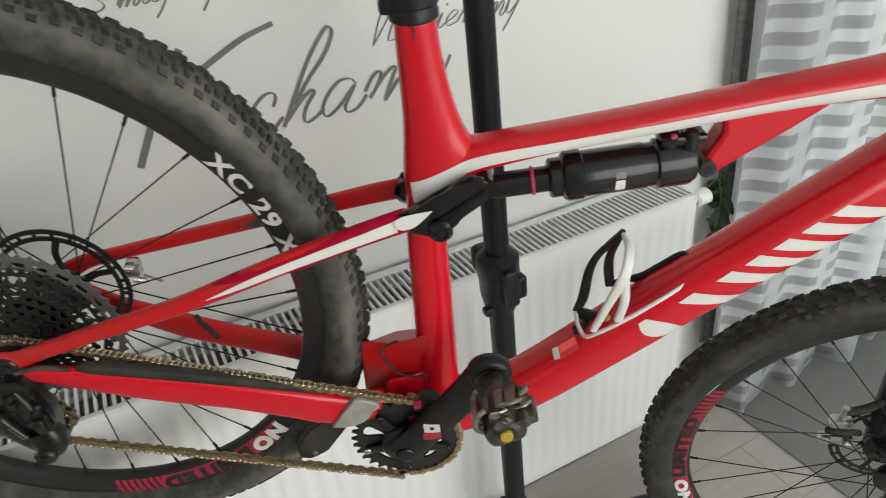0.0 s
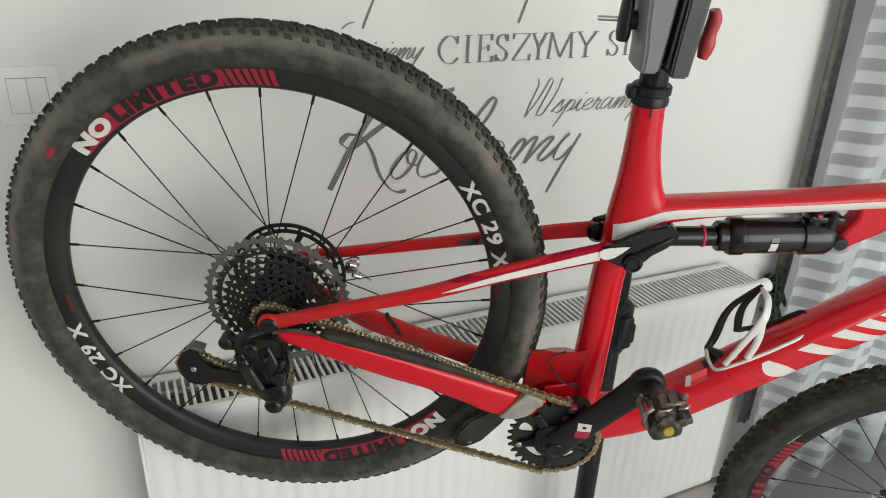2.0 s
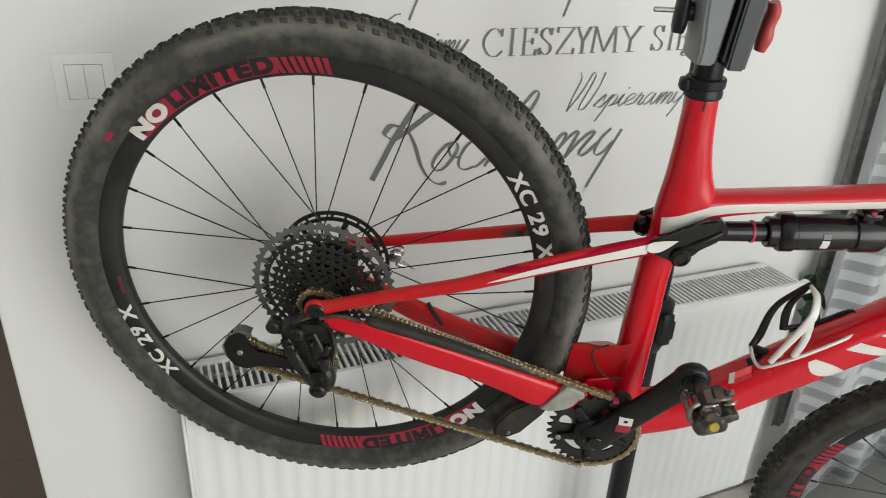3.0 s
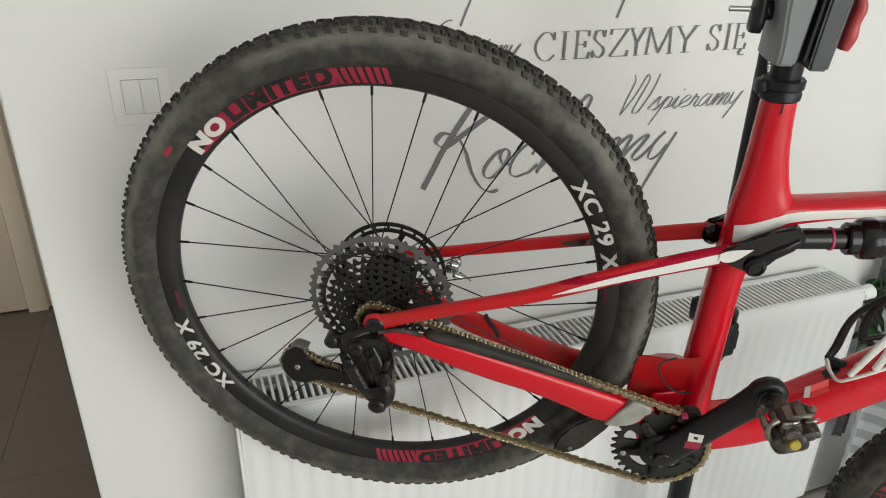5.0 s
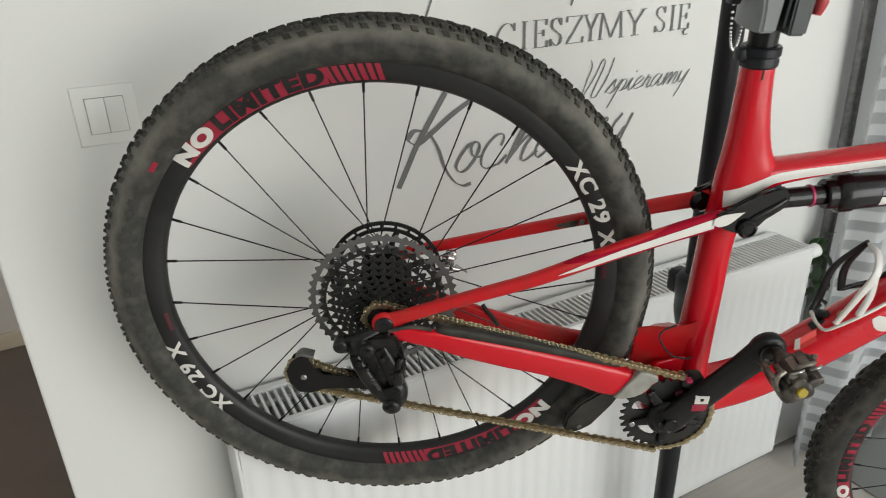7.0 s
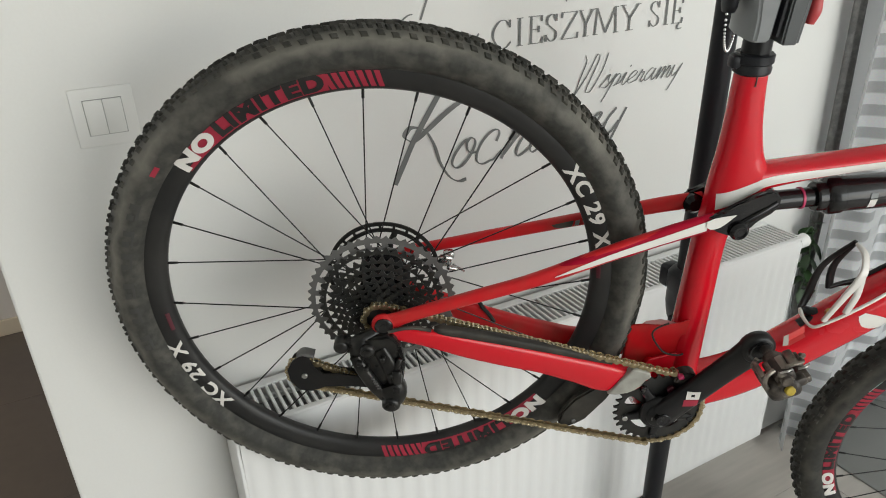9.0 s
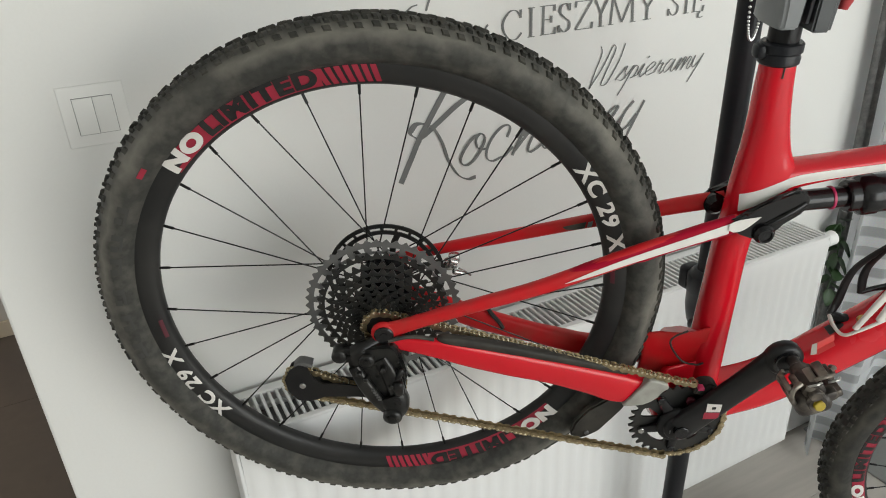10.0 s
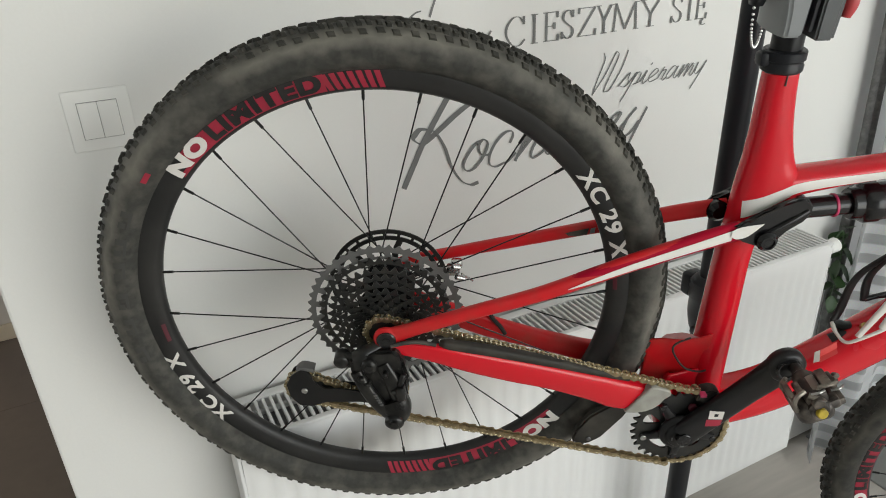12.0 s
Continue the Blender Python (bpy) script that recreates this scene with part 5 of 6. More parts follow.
for k in range(4):
    bm = bmesh.new()
    wire(bm, [(BB.x + 0.0150 * math.cos(radians(a)), -0.0742, BB.z + 0.0150 * math.sin(radians(a))) for a in (80 + 90 * k, 90 + 90 * k, 100 + 90 * k)], 0.0008, 6, 3)
    part("ring_mark", bm, COG_GREY, bolt_ob, "pale mark on the ring round the bolt")
bm = bmesh.new()
turned(bm, [(0.0110, -0.0004), (0.0135, -0.0012), (0.0160, -0.0004)], (0.4890, -0.0950, -0.0450), 32)
part("pedal_eye", bm, ANODISED, crank, "raised ring round the pedal axle")
ctree = tree_of(crank)


def upright(x0, z0, x1, z1):
    return [((x0, z0), (x1, z0)), ((x0, z1), (x1, z1))]


decal("white_mark", [upright(0.4130, -0.1245, 0.4310, -0.1295), upright(0.4130, -0.1345, 0.4310, -0.1395), upright(0.4130, -0.1295, 0.4195, -0.1345), upright(0.4245, -0.1295, 0.4310, -0.1345)], ctree, WHITE, crank, "white printed square mark", fallback=-0.080)
decal("red_mark", [upright(0.4110, -0.1405, 0.4310, -0.1530)], ctree, DECAL_RED, crank, "red printed panel", fallback=-0.070)
for x, z in ((0.367, -0.148), (0.401, -0.141)):
    bm = bmesh.new()
    rod(bm, (x, -0.0595, z), (x, -0.0535, z), 0.0062, n=18, bevel=0.001)
    part("red_dot", bm, DARK_RED, crank, "small dark red anodised disc")
bm = bmesh.new()
slab(bm, [(0.401, -0.127), (0.404, -0.118), (0.411, -0.112), (0.420, -0.1100), (0.429, -0.113), (0.435, -0.122), (0.440, -0.137), (0.434, -0.138), (0.428, -0.130), (0.414, -0.127)], -0.060, -0.040)
bmesh.ops.bevel(bm, geom=list(bm.edges), offset=0.002, segments=2, affect="EDGES")
guide = part("chain_guide", bm, RUBBER, bike, "black chain guide above the chainring")
bm = bmesh.new()
box(bm, (0.404, -0.066, -0.1150), (0.412, -0.057, -0.1105), 0.001)
part("guide_screw", bm, PINK, guide)

# derailleur
bm = bmesh.new()
slab(bm, [(-0.040, -0.014), (-0.0375, -0.046), (-0.028, -0.068), (-0.015, -0.088), (-0.008, -0.102), (-0.0025, -0.114), (0.006, -0.117), (0.017, -0.112), (0.022, -0.096), (0.0285, -0.070), (0.0315, -0.048), (0.025, -0.012), (0.015, 0.000), (-0.016, -0.006)], -0.091, -0.072)
bmesh.ops.bevel(bm, geom=list(bm.edges), offset=0.004, segments=2, affect="EDGES")
# hanger knuckle with its adjusting screws
tube(bm, [(0.012, -0.070, -0.004, 0.006, 0.013), (-0.004, -0.076, -0.014, 0.009, 0.016), (-0.020, -0.082, -0.020, 0.011, 0.018), (-0.034, -0.084, -0.022, 0.010, 0.014)], 16, 3.2)
rod(bm, (-0.049, -0.090, -0.018), (-0.049, -0.070, -0.018), 0.0095, bevel=0.002)
box(bm, (-0.050, -0.086, -0.030), (-0.030, -0.076, -0.010), 0.003)
rod(bm, (-0.015, -0.098, -0.020), (-0.015, -0.082, -0.020), 0.0095, bevel=0.002)
rod(bm, (-0.015, -0.0995, -0.020), (-0.015, -0.097, -0.020), 0.0050, n=6)
# linkage plates, an upper and a lower one, with a hollow between
tube(bm, [(-0.032, -0.092, -0.030, 0.004, 0.007), (-0.022, -0.096, -0.055, 0.005, 0.0085), (-0.010, -0.098, -0.080, 0.005, 0.0085), (0.002, -0.096, -0.104, 0.005, 0.007)], 12, 3.4)
tube(bm, [(0.000, -0.088, -0.022, 0.005, 0.009), (0.010, -0.092, -0.044, 0.006, 0.0105), (0.016, -0.094, -0.066, 0.006, 0.0110), (0.018, -0.092, -0.088, 0.006, 0.010)], 12, 3.4)
tube(bm, [(-0.014, -0.084, -0.030, 0.008, 0.014), (-0.004, -0.086, -0.056, 0.008, 0.016), (0.006, -0.086, -0.084, 0.008, 0.015)], 14, 3.0)
# lower knuckle and its round cap
tube(bm, [(0.008, -0.090, -0.080, 0.012, 0.020), (0.014, -0.091, -0.096, 0.014, 0.018), (0.014, -0.090, -0.110, 0.013, 0.014), (0.012, -0.088, -0.119, 0.010, 0.008)], 18, 2.8)
rod(bm, (0.010, -0.110, -0.110), (0.010, -0.066, -0.110), 0.0120, bevel=0.003)
rod(bm, (0.010, -0.1115, -0.110), (0.010, -0.109, -0.110), 0.0060, n=6)
box(bm, (0.014, -0.104, -0.075), (0.026, -0.090, -0.052), 0.003)
rod(bm, (0.020, -0.098, -0.050), (0.026, -0.096, -0.032), 0.0038, bevel=0.001)
for x, z in ((-0.026, -0.036), (-0.018, -0.046), (0.004, -0.030), (0.012, -0.060)):
    rod(bm, (x, -0.1025, z), (x, -0.092, z), 0.0036, n=12, bevel=0.0008)
for v in bm.verts:
    if v.co.z < -0.03:
        v.co.z = -0.03 + 0.90 * (v.co.z + 0.03)
mech = finish(bm, "derailleur", MECH, bike, "black rear derailleur, scuffed", angle=50)
bm = bmesh.new()
for k in range(5):
    box(bm, (-0.0125 + 0.0016 * k, -0.1036, -0.0600 - 0.0040 * k), (-0.0085 + 0.0016 * k, -0.1024, -0.0575 - 0.0040 * k), 0)
part("grey_mark", bm, COG_GREY, mech, "small grey printed bars", smooth=False)
bm = bmesh.new()
for y in (-0.066, -0.052):
    slab(bm, [(0.004, -0.094), (-0.030, -0.086), (-0.060, -0.080), (-0.082, -0.079), (-0.092, -0.068), (-0.096, -0.051), (-0.106, -0.046), (-0.119, -0.054), (-0.128, -0.070), (-0.126, -0.090), (-0.116, -0.105), (-0.100, -0.108), (-0.080, -0.100), (-0.036, -0.102), (0.004, -0.112)], y - 0.0011, y + 0.0011)
bmesh.ops.bevel(bm, geom=list(bm.edges), offset=0.0006, segments=1, affect="EDGES")
part("cage", bm, CARBON, mech, "black derailleur cage")
bm = bmesh.new()
tube(bm, [(-0.090, -0.059, -0.050, 0.008, 0.0035), (-0.104, -0.059, -0.046, 0.008, 0.004), (-0.112, -0.059, -0.050, 0.007, 0.003)], 10, 3)
part("cage_tip", bm, COG_GREY, mech, "worn grey cage edge")
for cx, cz in ((-0.106, -0.080), (0.000, -0.090)):
    bm = sprocket(12, 0.006, -0.059, 0.0022, [(2, 6, 0.5, 0.0), (3, 6, 0.5, 0.0)], 5)
    bmesh.ops.translate(bm, vec=(cx, 0, cz), verts=bm.verts)
    part("pulley", bm, COG, mech)
    bm = bmesh.new()
    rod(bm, (cx, -0.0695, cz), (cx, -0.049, cz), 0.0040, n=12, bevel=0.0008)
    part("pulley_bolt", bm, STEEL if cx < -0.05 else ANODISED, mech)

# chain: round the sprocket, the guide pulley, the tension pulley and the chainring
def arc_points(cx, cz, r, a0, a1, steps):
    return [(cx + r * math.cos(radians(a0 + (a1 - a0) * k / steps)), cz + r * math.sin(radians(a0 + (a1 - a0) * k / steps))) for k in range(steps + 1)]


route = [(0.400, -0.1095)] + arc_points(BB.x, BB.z, 0.0625, 58, -104, 22) + arc_points(-0.106, -0.080, 0.0225, -106, -276, 14) + arc_points(0.000, -0.090, 0.0225, -96, -6, 8) + arc_points(0.0015, 0.004, 0.0205, 215, 72, 14)
route = [np.array(p) for p in route] + [np.array(route[0])]
lengths = [0.0]
for a, b in zip(route, route[1:]):
    lengths.append(lengths[-1] + float(np.linalg.norm(b - a)))
links = round(lengths[-1] / 0.0125 / 2) * 2
bm = bmesh.new()
rod(bm, (0, -0.003, 0), (0, 0.003, 0), 0.002, n=8)
chain = part("chain", bm, CHAIN, bike, "gold chain, grimy with oil")
chain.location = (BB.x, RING_Y, BB.z - 0.0625)


def link_mesh(gap, fat):
    bm = bmesh.new()
    outline = []
    for k in range(6):
        a = math.pi * (k / 5 - 0.5)
        outline.append((0.0063 + fat * math.cos(a), fat * math.sin(a)))
    outline = outline[:] + [(0.0, fat * 0.6)] + [(-x, -z) for x, z in outline] + [(0.0, -fat * 0.6)]
    for s in (-1, 1):
        slab(bm, outline, s * gap, s * (gap + 0.0010))
    plates = len(bm.faces)
    # pins set high in a paler gold, imitating glints on the chain's upper edge
    if gap:
        for x in (-0.0063, 0.0, 0.0063) if gap > 0.002 else (0.0,):
            rod(bm, (x, -gap - 0.0014, 0.0024), (x, gap + 0.0014, 0.0023), 0.0017, n=8, bevel=0.0003)
    for k, f in enumerate(bm.faces):
        f.material_index = 1 if k >= plates else 0
    ob = part("link", bm, CHAIN_DARK, chain, smooth=False)
    ob.data.materials.append(CHAIN)
    return ob


kinds = [link_mesh(0.0028, 0.0046), link_mesh(0.0017, 0.0042)]
for k in range(links):
    s = lengths[-1] * (k + 0.5) / links
    i = max(j for j in range(len(lengths) - 1) if lengths[j] <= s)
    f = (s - lengths[i]) / max(1e-9, lengths[i + 1] - lengths[i])
    p, d = route[i] + (route[i + 1] - route[i]) * f, route[i + 1] - route[i]
    # the line runs out a little towards the small sprocket
    y = RING_Y if s < 0.20 else -0.0575
    ob = kinds[k % 2] if k < 2 else new("link", kinds[k % 2].data)
    ob.parent = chain
    ob.matrix_local = Matrix.Translation((p[0] - BB.x, y - RING_Y, p[1] - BB.z + 0.0615)) @ Matrix.Rotation(-math.atan2(d[1], d[0]), 4, "Y")

# pedal
AX, AZ = 0.4945, -0.0400
bm = bmesh.new()
rod(bm, (AX, -0.088, AZ), (AX, -0.160, AZ), 0.0070, n=16, bevel=0.001)
rod(bm, (AX, -0.110, AZ), (AX, -0.152, AZ), 0.0110, n=20, bevel=0.002)
rod(bm, (0.499, -0.1590, -0.0520), (0.499, -0.1300, -0.0560), 0.0130, n=20, bevel=0.003)
pedal = part("pedal", bm, PEDAL, bike, "worn clipless pedal with muddy steel jaws")
PM = Matrix.Translation((0.497, -0.131, -0.040)) @ Matrix.Rotation(radians(-28), 4, "Y") @ Matrix.Scale(0.80, 4)


def pedal_piece(name, mat, label="", boxes=(), wires=()):
    bm = bmesh.new()
    for lo, hi, soft in boxes:
        box(bm, lo, hi, soft, PM, 2)
    for points, r in wires:
        wire(bm, [PM @ Vector(p) for p in points], r * 0.85, 8, 5)
    return part(name, bm, mat, pedal, label)


pedal_piece("pedal_body", PEDAL, boxes=[((-0.012, -0.026, -0.010), (0.014, 0.022, 0.010), 0.004), ((-0.020, -0.030, -0.026), (0.026, -0.012, -0.008), 0.005)])
bm = bmesh.new()
box(bm, (0.479, -0.159, -0.072), (0.520, -0.120, -0.044), 0.010, Matrix.Translation((0.5, 0, -0.06)) @ Matrix.Rotation(radians(-22), 4, "Y") @ Matrix.Translation((-0.5, 0, 0.06)), 3)
part("pedal_cage", bm, PEDAL, pedal, "dark scuffed pedal cage")
pedal_piece("front_jaw", STEEL_MUD, "muddy steel jaw", [((-0.034, -0.020, 0.000), (-0.026, 0.016, 0.016), 0.002), ((-0.036, -0.022, -0.014), (-0.028, 0.014, 0.000), 0.002)], [([(-0.030, -0.022, -0.012), (-0.034, -0.026, 0.004), (-0.026, -0.024, 0.018), (-0.012, -0.020, 0.020)], 0.0034), ([(-0.030, 0.014, -0.010), (-0.034, 0.018, 0.004), (-0.024, 0.016, 0.018)], 0.0030)])
pedal_piece("rear_jaw", STEEL_MUD, "muddy steel jaw", [((0.012, -0.018, 0.008), (0.026, 0.014, 0.016), 0.003), ((0.024, -0.014, -0.006), (0.032, 0.010, 0.010), 0.003)], [([(0.006, -0.020, 0.018), (0.018, -0.024, 0.020), (0.030, -0.018, 0.012), (0.034, -0.006, 0.002)], 0.0028)])
pedal_piece("lower_jaw", PEDAL, boxes=[((0.016, -0.024, -0.030), (0.034, 0.012, -0.016), 0.004), ((-0.024, -0.016, -0.024), (-0.012, 0.014, -0.012), 0.003)])
pedal_piece("upper_plate", STEEL_MUD, "scuffed steel plate", [((-0.006, -0.020, 0.010), (0.010, 0.010, 0.015), 0.002), ((-0.022, -0.012, 0.004), (-0.008, 0.012, 0.011), 0.003)], [([(-0.010, -0.022, 0.012), (0.000, -0.028, 0.004), (0.006, -0.024, -0.008)], 0.0045), ([(0.030, -0.012, 0.014), (0.038, -0.004, 0.008), (0.036, 0.008, 0.000)], 0.0030)])
pedal_piece("tension_spring", STEEL, "bright steel spring wire", wires=[([(0.020, -0.022, 0.006), (0.032, -0.024, 0.006), (0.038, -0.016, 0.0)], 0.0018), ([(-0.006, -0.024, 0.014), (0.004, -0.028, 0.016), (0.012, -0.024, 0.012)], 0.0016)])
bm = bmesh.new()
rod(bm, (0.499, -0.1640, -0.0510), (0.499, -0.1540, -0.0530), 0.0062, n=20, bevel=0.001)
part("pedal_badge", bm, YELLOW, pedal, "yellow round badge")

# ---- bottle cage ----
def ribbon(name, points, mat, parent, label=""):
    bm = bmesh.new()
    tube(bm, points, 14, 3.0, 7)
    return part(name, bm, mat, parent, label)


cage = ribbon("bottle_cage", [(0.592, 0.0, -0.078, 0.009, 0.003), (0.605, 0.0, -0.068, 0.008, 0.0025), (0.640, 0.002, -0.0445, 0.005, 0.002), (0.690, 0.004, -0.006, 0.005, 0.002)], CARBON, bike, "black and white bottle cage on the down tube")
ribbon("white_wing", [(0.6375, -0.002, 0.0560, 0.0022, 0.0022), (0.6400, -0.020, 0.0500, 0.0024, 0.0048), (0.6350, -0.036, 0.0370, 0.0025, 0.0056), (0.6290, -0.040, 0.0220, 0.0025, 0.0058), (0.6200, -0.037, -0.0040, 0.0025, 0.0050), (0.6060, -0.030, -0.0500, 0.0025, 0.0038)], WHITE, cage, "white plastic wing")
ribbon("white_wing", [(0.6320, -0.039, 0.0300, 0.003, 0.0050), (0.6350, -0.037, -0.0040, 0.003, 0.0048), (0.6310, -0.033, -0.0350, 0.003, 0.0045)], WHITE, cage, "white plastic wing")
ribbon("white_edge", [(0.7108, -0.0120, 0.0112, 0.002, 0.0018), (0.6990, -0.0210, -0.0030, 0.002, 0.0020), (0.6720, -0.0280, -0.0175, 0.002, 0.0021), (0.6400, -0.0310, -0.0365, 0.002, 0.0022), (0.6120, -0.0280, -0.0560, 0.002, 0.0022), (0.6000, -0.0200, -0.0675, 0.002, 0.0022), (0.5945, -0.0040, -0.0640, 0.003, 0.0023), (0.5940, 0.0100, -0.0570, 0.003, 0.0022)], WHITE, cage, "white plastic edge")
ribbon("black_wing", [(0.5950, 0.011, -0.0570, 0.003, 0.0045), (0.6035, 0.016, -0.0400, 0.003, 0.0058), (0.6085, 0.018, -0.0080, 0.003, 0.0052), (0.6160, 0.018, 0.0130, 0.003, 0.0042), (0.6280, 0.013, 0.0335, 0.003, 0.0034), (0.6380, 0.001, 0.0570, 0.003, 0.0030)], CARBON, cage, "black plastic wing")
ribbon("black_wing", [(0.6335, 0.0194, -0.0290, 0.003, 0.0052), (0.6310, 0.021, -0.0060, 0.003, 0.0056), (0.6310, 0.018, 0.0140, 0.003, 0.0046), (0.6340, 0.011, 0.0330, 0.003, 0.0036), (0.6380, 0.002, 0.0540, 0.003, 0.0026)], CARBON, cage, "black plastic wing")
ribbon("black_wing", [(0.6335, 0.019, -0.0275, 0.003, 0.0030), (0.6500, 0.019, -0.0225, 0.003, 0.0034), (0.6700, 0.018, -0.0185, 0.003, 0.0058), (0.6870, 0.016, -0.0075, 0.003, 0.0075), (0.7000, 0.015, 0.0050, 0.003, 0.0052), (0.7096, 0.013, 0.0125, 0.003, 0.0030), (0.7135, 0.001, 0.0125, 0.003, 0.0026), (0.7108, -0.0110, 0.0112, 0.002, 0.0022)], CARBON, cage, "black plastic wing")
ribbon("black_wing", [(0.6740, 0.014, -0.0170, 0.003, 0.0060), (0.6730, 0.004, -0.0240, 0.004, 0.0064), (0.6735, -0.003, -0.0300, 0.004, 0.0050)], CARBON, cage, "black plastic wing")
ribbon("cage_foot", [(0.5945, 0.011, -0.0560, 0.004, 0.0045), (0.6020, 0.010, -0.0600, 0.006, 0.0060), (0.6140, 0.006, -0.0620, 0.008, 0.0055), (0.6260, 0.002, -0.0580, 0.008, 0.0035)], CARBON, cage)
for x, y, z, metal, text in ((0.6245, -0.012, -0.0490, BRASS, "brass cage bolt"), (0.6726, -0.0065, -0.0225, COG, "dark cage bolt")):
    bm = bmesh.new()
    rod(bm, (x, y + 0.004, z - 0.004), (x - 0.002, y - 0.002, z + 0.003), 0.0050, n=16, bevel=0.001)
    part("cage_bolt", bm, metal, cage, text)


# ---- lettering on the wall ----
def pen(bm, points, nib, hair, slope=0.6, smooth=True, layer=0):
    """A pen stroke on the wall through points of (x, z): broad along one slope, fine along the other."""
    rows = smooth_path(points, 7) if smooth and len(points) > 2 else [np.array(p, float) for p in points]
    left, right = [], []
    for k, p in enumerate(rows):
        way = rows[min(k + 1, len(rows) - 1)] - rows[max(k - 1, 0)]
        way = way / max(1e-9, float(np.hypot(*way)))
        across = np.array((-way[1], way[0]))
        half = hair + nib * abs(across[0] * math.cos(slope) - across[1] * math.sin(slope)) ** 1.5
        left.append(bm.verts.new((p[0] + across[0] * half, -0.00012 * layer - 0.000004 * k, p[1] + across[1] * half)))
        right.append(bm.verts.new((p[0] - across[0] * half, -0.00012 * layer - 0.000004 * k, p[1] - across[1] * half)))
    for k in range(len(rows) - 1):
        bm.faces.new((left[k], right[k], right[k + 1], left[k + 1]))


def word(label, letters, nib, hair, slope=0.6, later=1.0):
    """A word of letters, each a list of strokes in metres along the wall."""
    ob = empty("wall_lettering", Matrix.Translation((0, -0.0012, 0)), label, "lettering", "lettering on the wall")
    for k, strokes in enumerate(letters):
        bm = bmesh.new()
        for n, s in enumerate(strokes):
            pen(bm, s, nib if k == 0 else nib * later, hair, slope, len(s) > 2, n)
        letter = part("letter", bm, INK, ob, smooth=False)
        # later strokes lie a hair nearer, so that no two lie in one plane
        letter.location.y = -0.0009 * (k % 2)
    return ob


K_MAIN = [[(0.6012, 1.0831), (0.6230, 1.1225), (0.6442, 1.1598), (0.6986, 1.2376)], [(0.836, 1.249), (0.790, 1.2365), (0.7452, 1.2162), (0.7094, 1.1976), (0.6796, 1.1782), (0.6441, 1.1561), (0.6299, 1.1594), (0.6247, 1.1681), (0.6365, 1.1794), (0.6564, 1.1754), (0.6676, 1.1668), (0.6814, 1.1406), (0.6925, 1.1057), (0.7101, 1.0772), (0.7286, 1.0652), (0.7455, 1.0662)]]
O_MAIN = [[(0.7549, 1.1411), (0.7428, 1.1389), (0.7244, 1.1206), (0.716, 1.104), (0.7216, 1.0926), (0.7357, 1.0935), (0.7523, 1.1081), (0.764, 1.1279), (0.7634, 1.1389), (0.7549, 1.1425), (0.7475, 1.1345), (0.7493, 1.1204), (0.7573, 1.1145), (0.7695, 1.1141)]]
C_MAIN = [[(0.8111, 1.1269), (0.8174, 1.1398), (0.8144, 1.1483), (0.7999, 1.1471), (0.7812, 1.1322), (0.7695, 1.1123), (0.7693, 1.0956), (0.7808, 1.0885), (0.7976, 1.0921), (0.8066, 1.0941), (0.8233, 1.1077)]]
H_MAIN = [[(0.8216, 1.0913), (0.8503, 1.1408), (0.8798, 1.1878), (0.9072, 1.2213), (0.9188, 1.2293), (0.9235, 1.22), (0.9072, 1.1911), (0.8727, 1.1557), (0.8448, 1.1229)], [(0.827, 1.0993), (0.8581, 1.129), (0.8761, 1.1396), (0.8788, 1.1344), (0.8655, 1.119), (0.8566, 1.1024), (0.8581, 1.0907), (0.8732, 1.0946), (0.8915, 1.1054)]]
A_MAIN = [[(0.951, 1.1331), (0.9418, 1.1435), (0.9223, 1.1431), (0.8999, 1.125), (0.8884, 1.1042), (0.8938, 1.0915), (0.9153, 1.1026), (0.9466, 1.1304)], [(0.9489, 1.1327), (0.9311, 1.1084), (0.9262, 1.0971), (0.931, 1.0902), (0.9488, 1.0947), (0.9666, 1.1117)]]
M_MAIN = [[(0.9641, 1.1171), (0.9785, 1.1366), (0.9894, 1.1448), (0.9953, 1.1427), (0.9891, 1.1254), (0.971, 1.1039)], [(0.971, 1.1039), (0.9956, 1.1311), (1.0153, 1.1462), (1.0226, 1.1448), (1.0128, 1.1255), (0.997, 1.0951)], [(0.997, 1.0951), (1.0293, 1.1283), (1.0518, 1.1434), (1.0607, 1.1427), (1.0446, 1.1229), (1.0296, 1.105), (1.0354, 1.0972), (1.0494, 1.1032), (1.075, 1.124)]]
Y_MAIN = [[(1.0996, 1.1483), (1.0783, 1.1286), (1.0666, 1.1038), (1.0727, 1.0955), (1.0894, 1.1018), (1.108, 1.121)], [(1.1262, 1.1455), (1.1016, 1.1051), (1.0769, 1.0635), (1.0572, 1.0275)]]
word("large grey handwritten word Kochamy painted on the wall", [K_MAIN, O_MAIN, C_MAIN, H_MAIN, A_MAIN, M_MAIN, Y_MAIN], 0.0042, 0.0011, later=0.45)

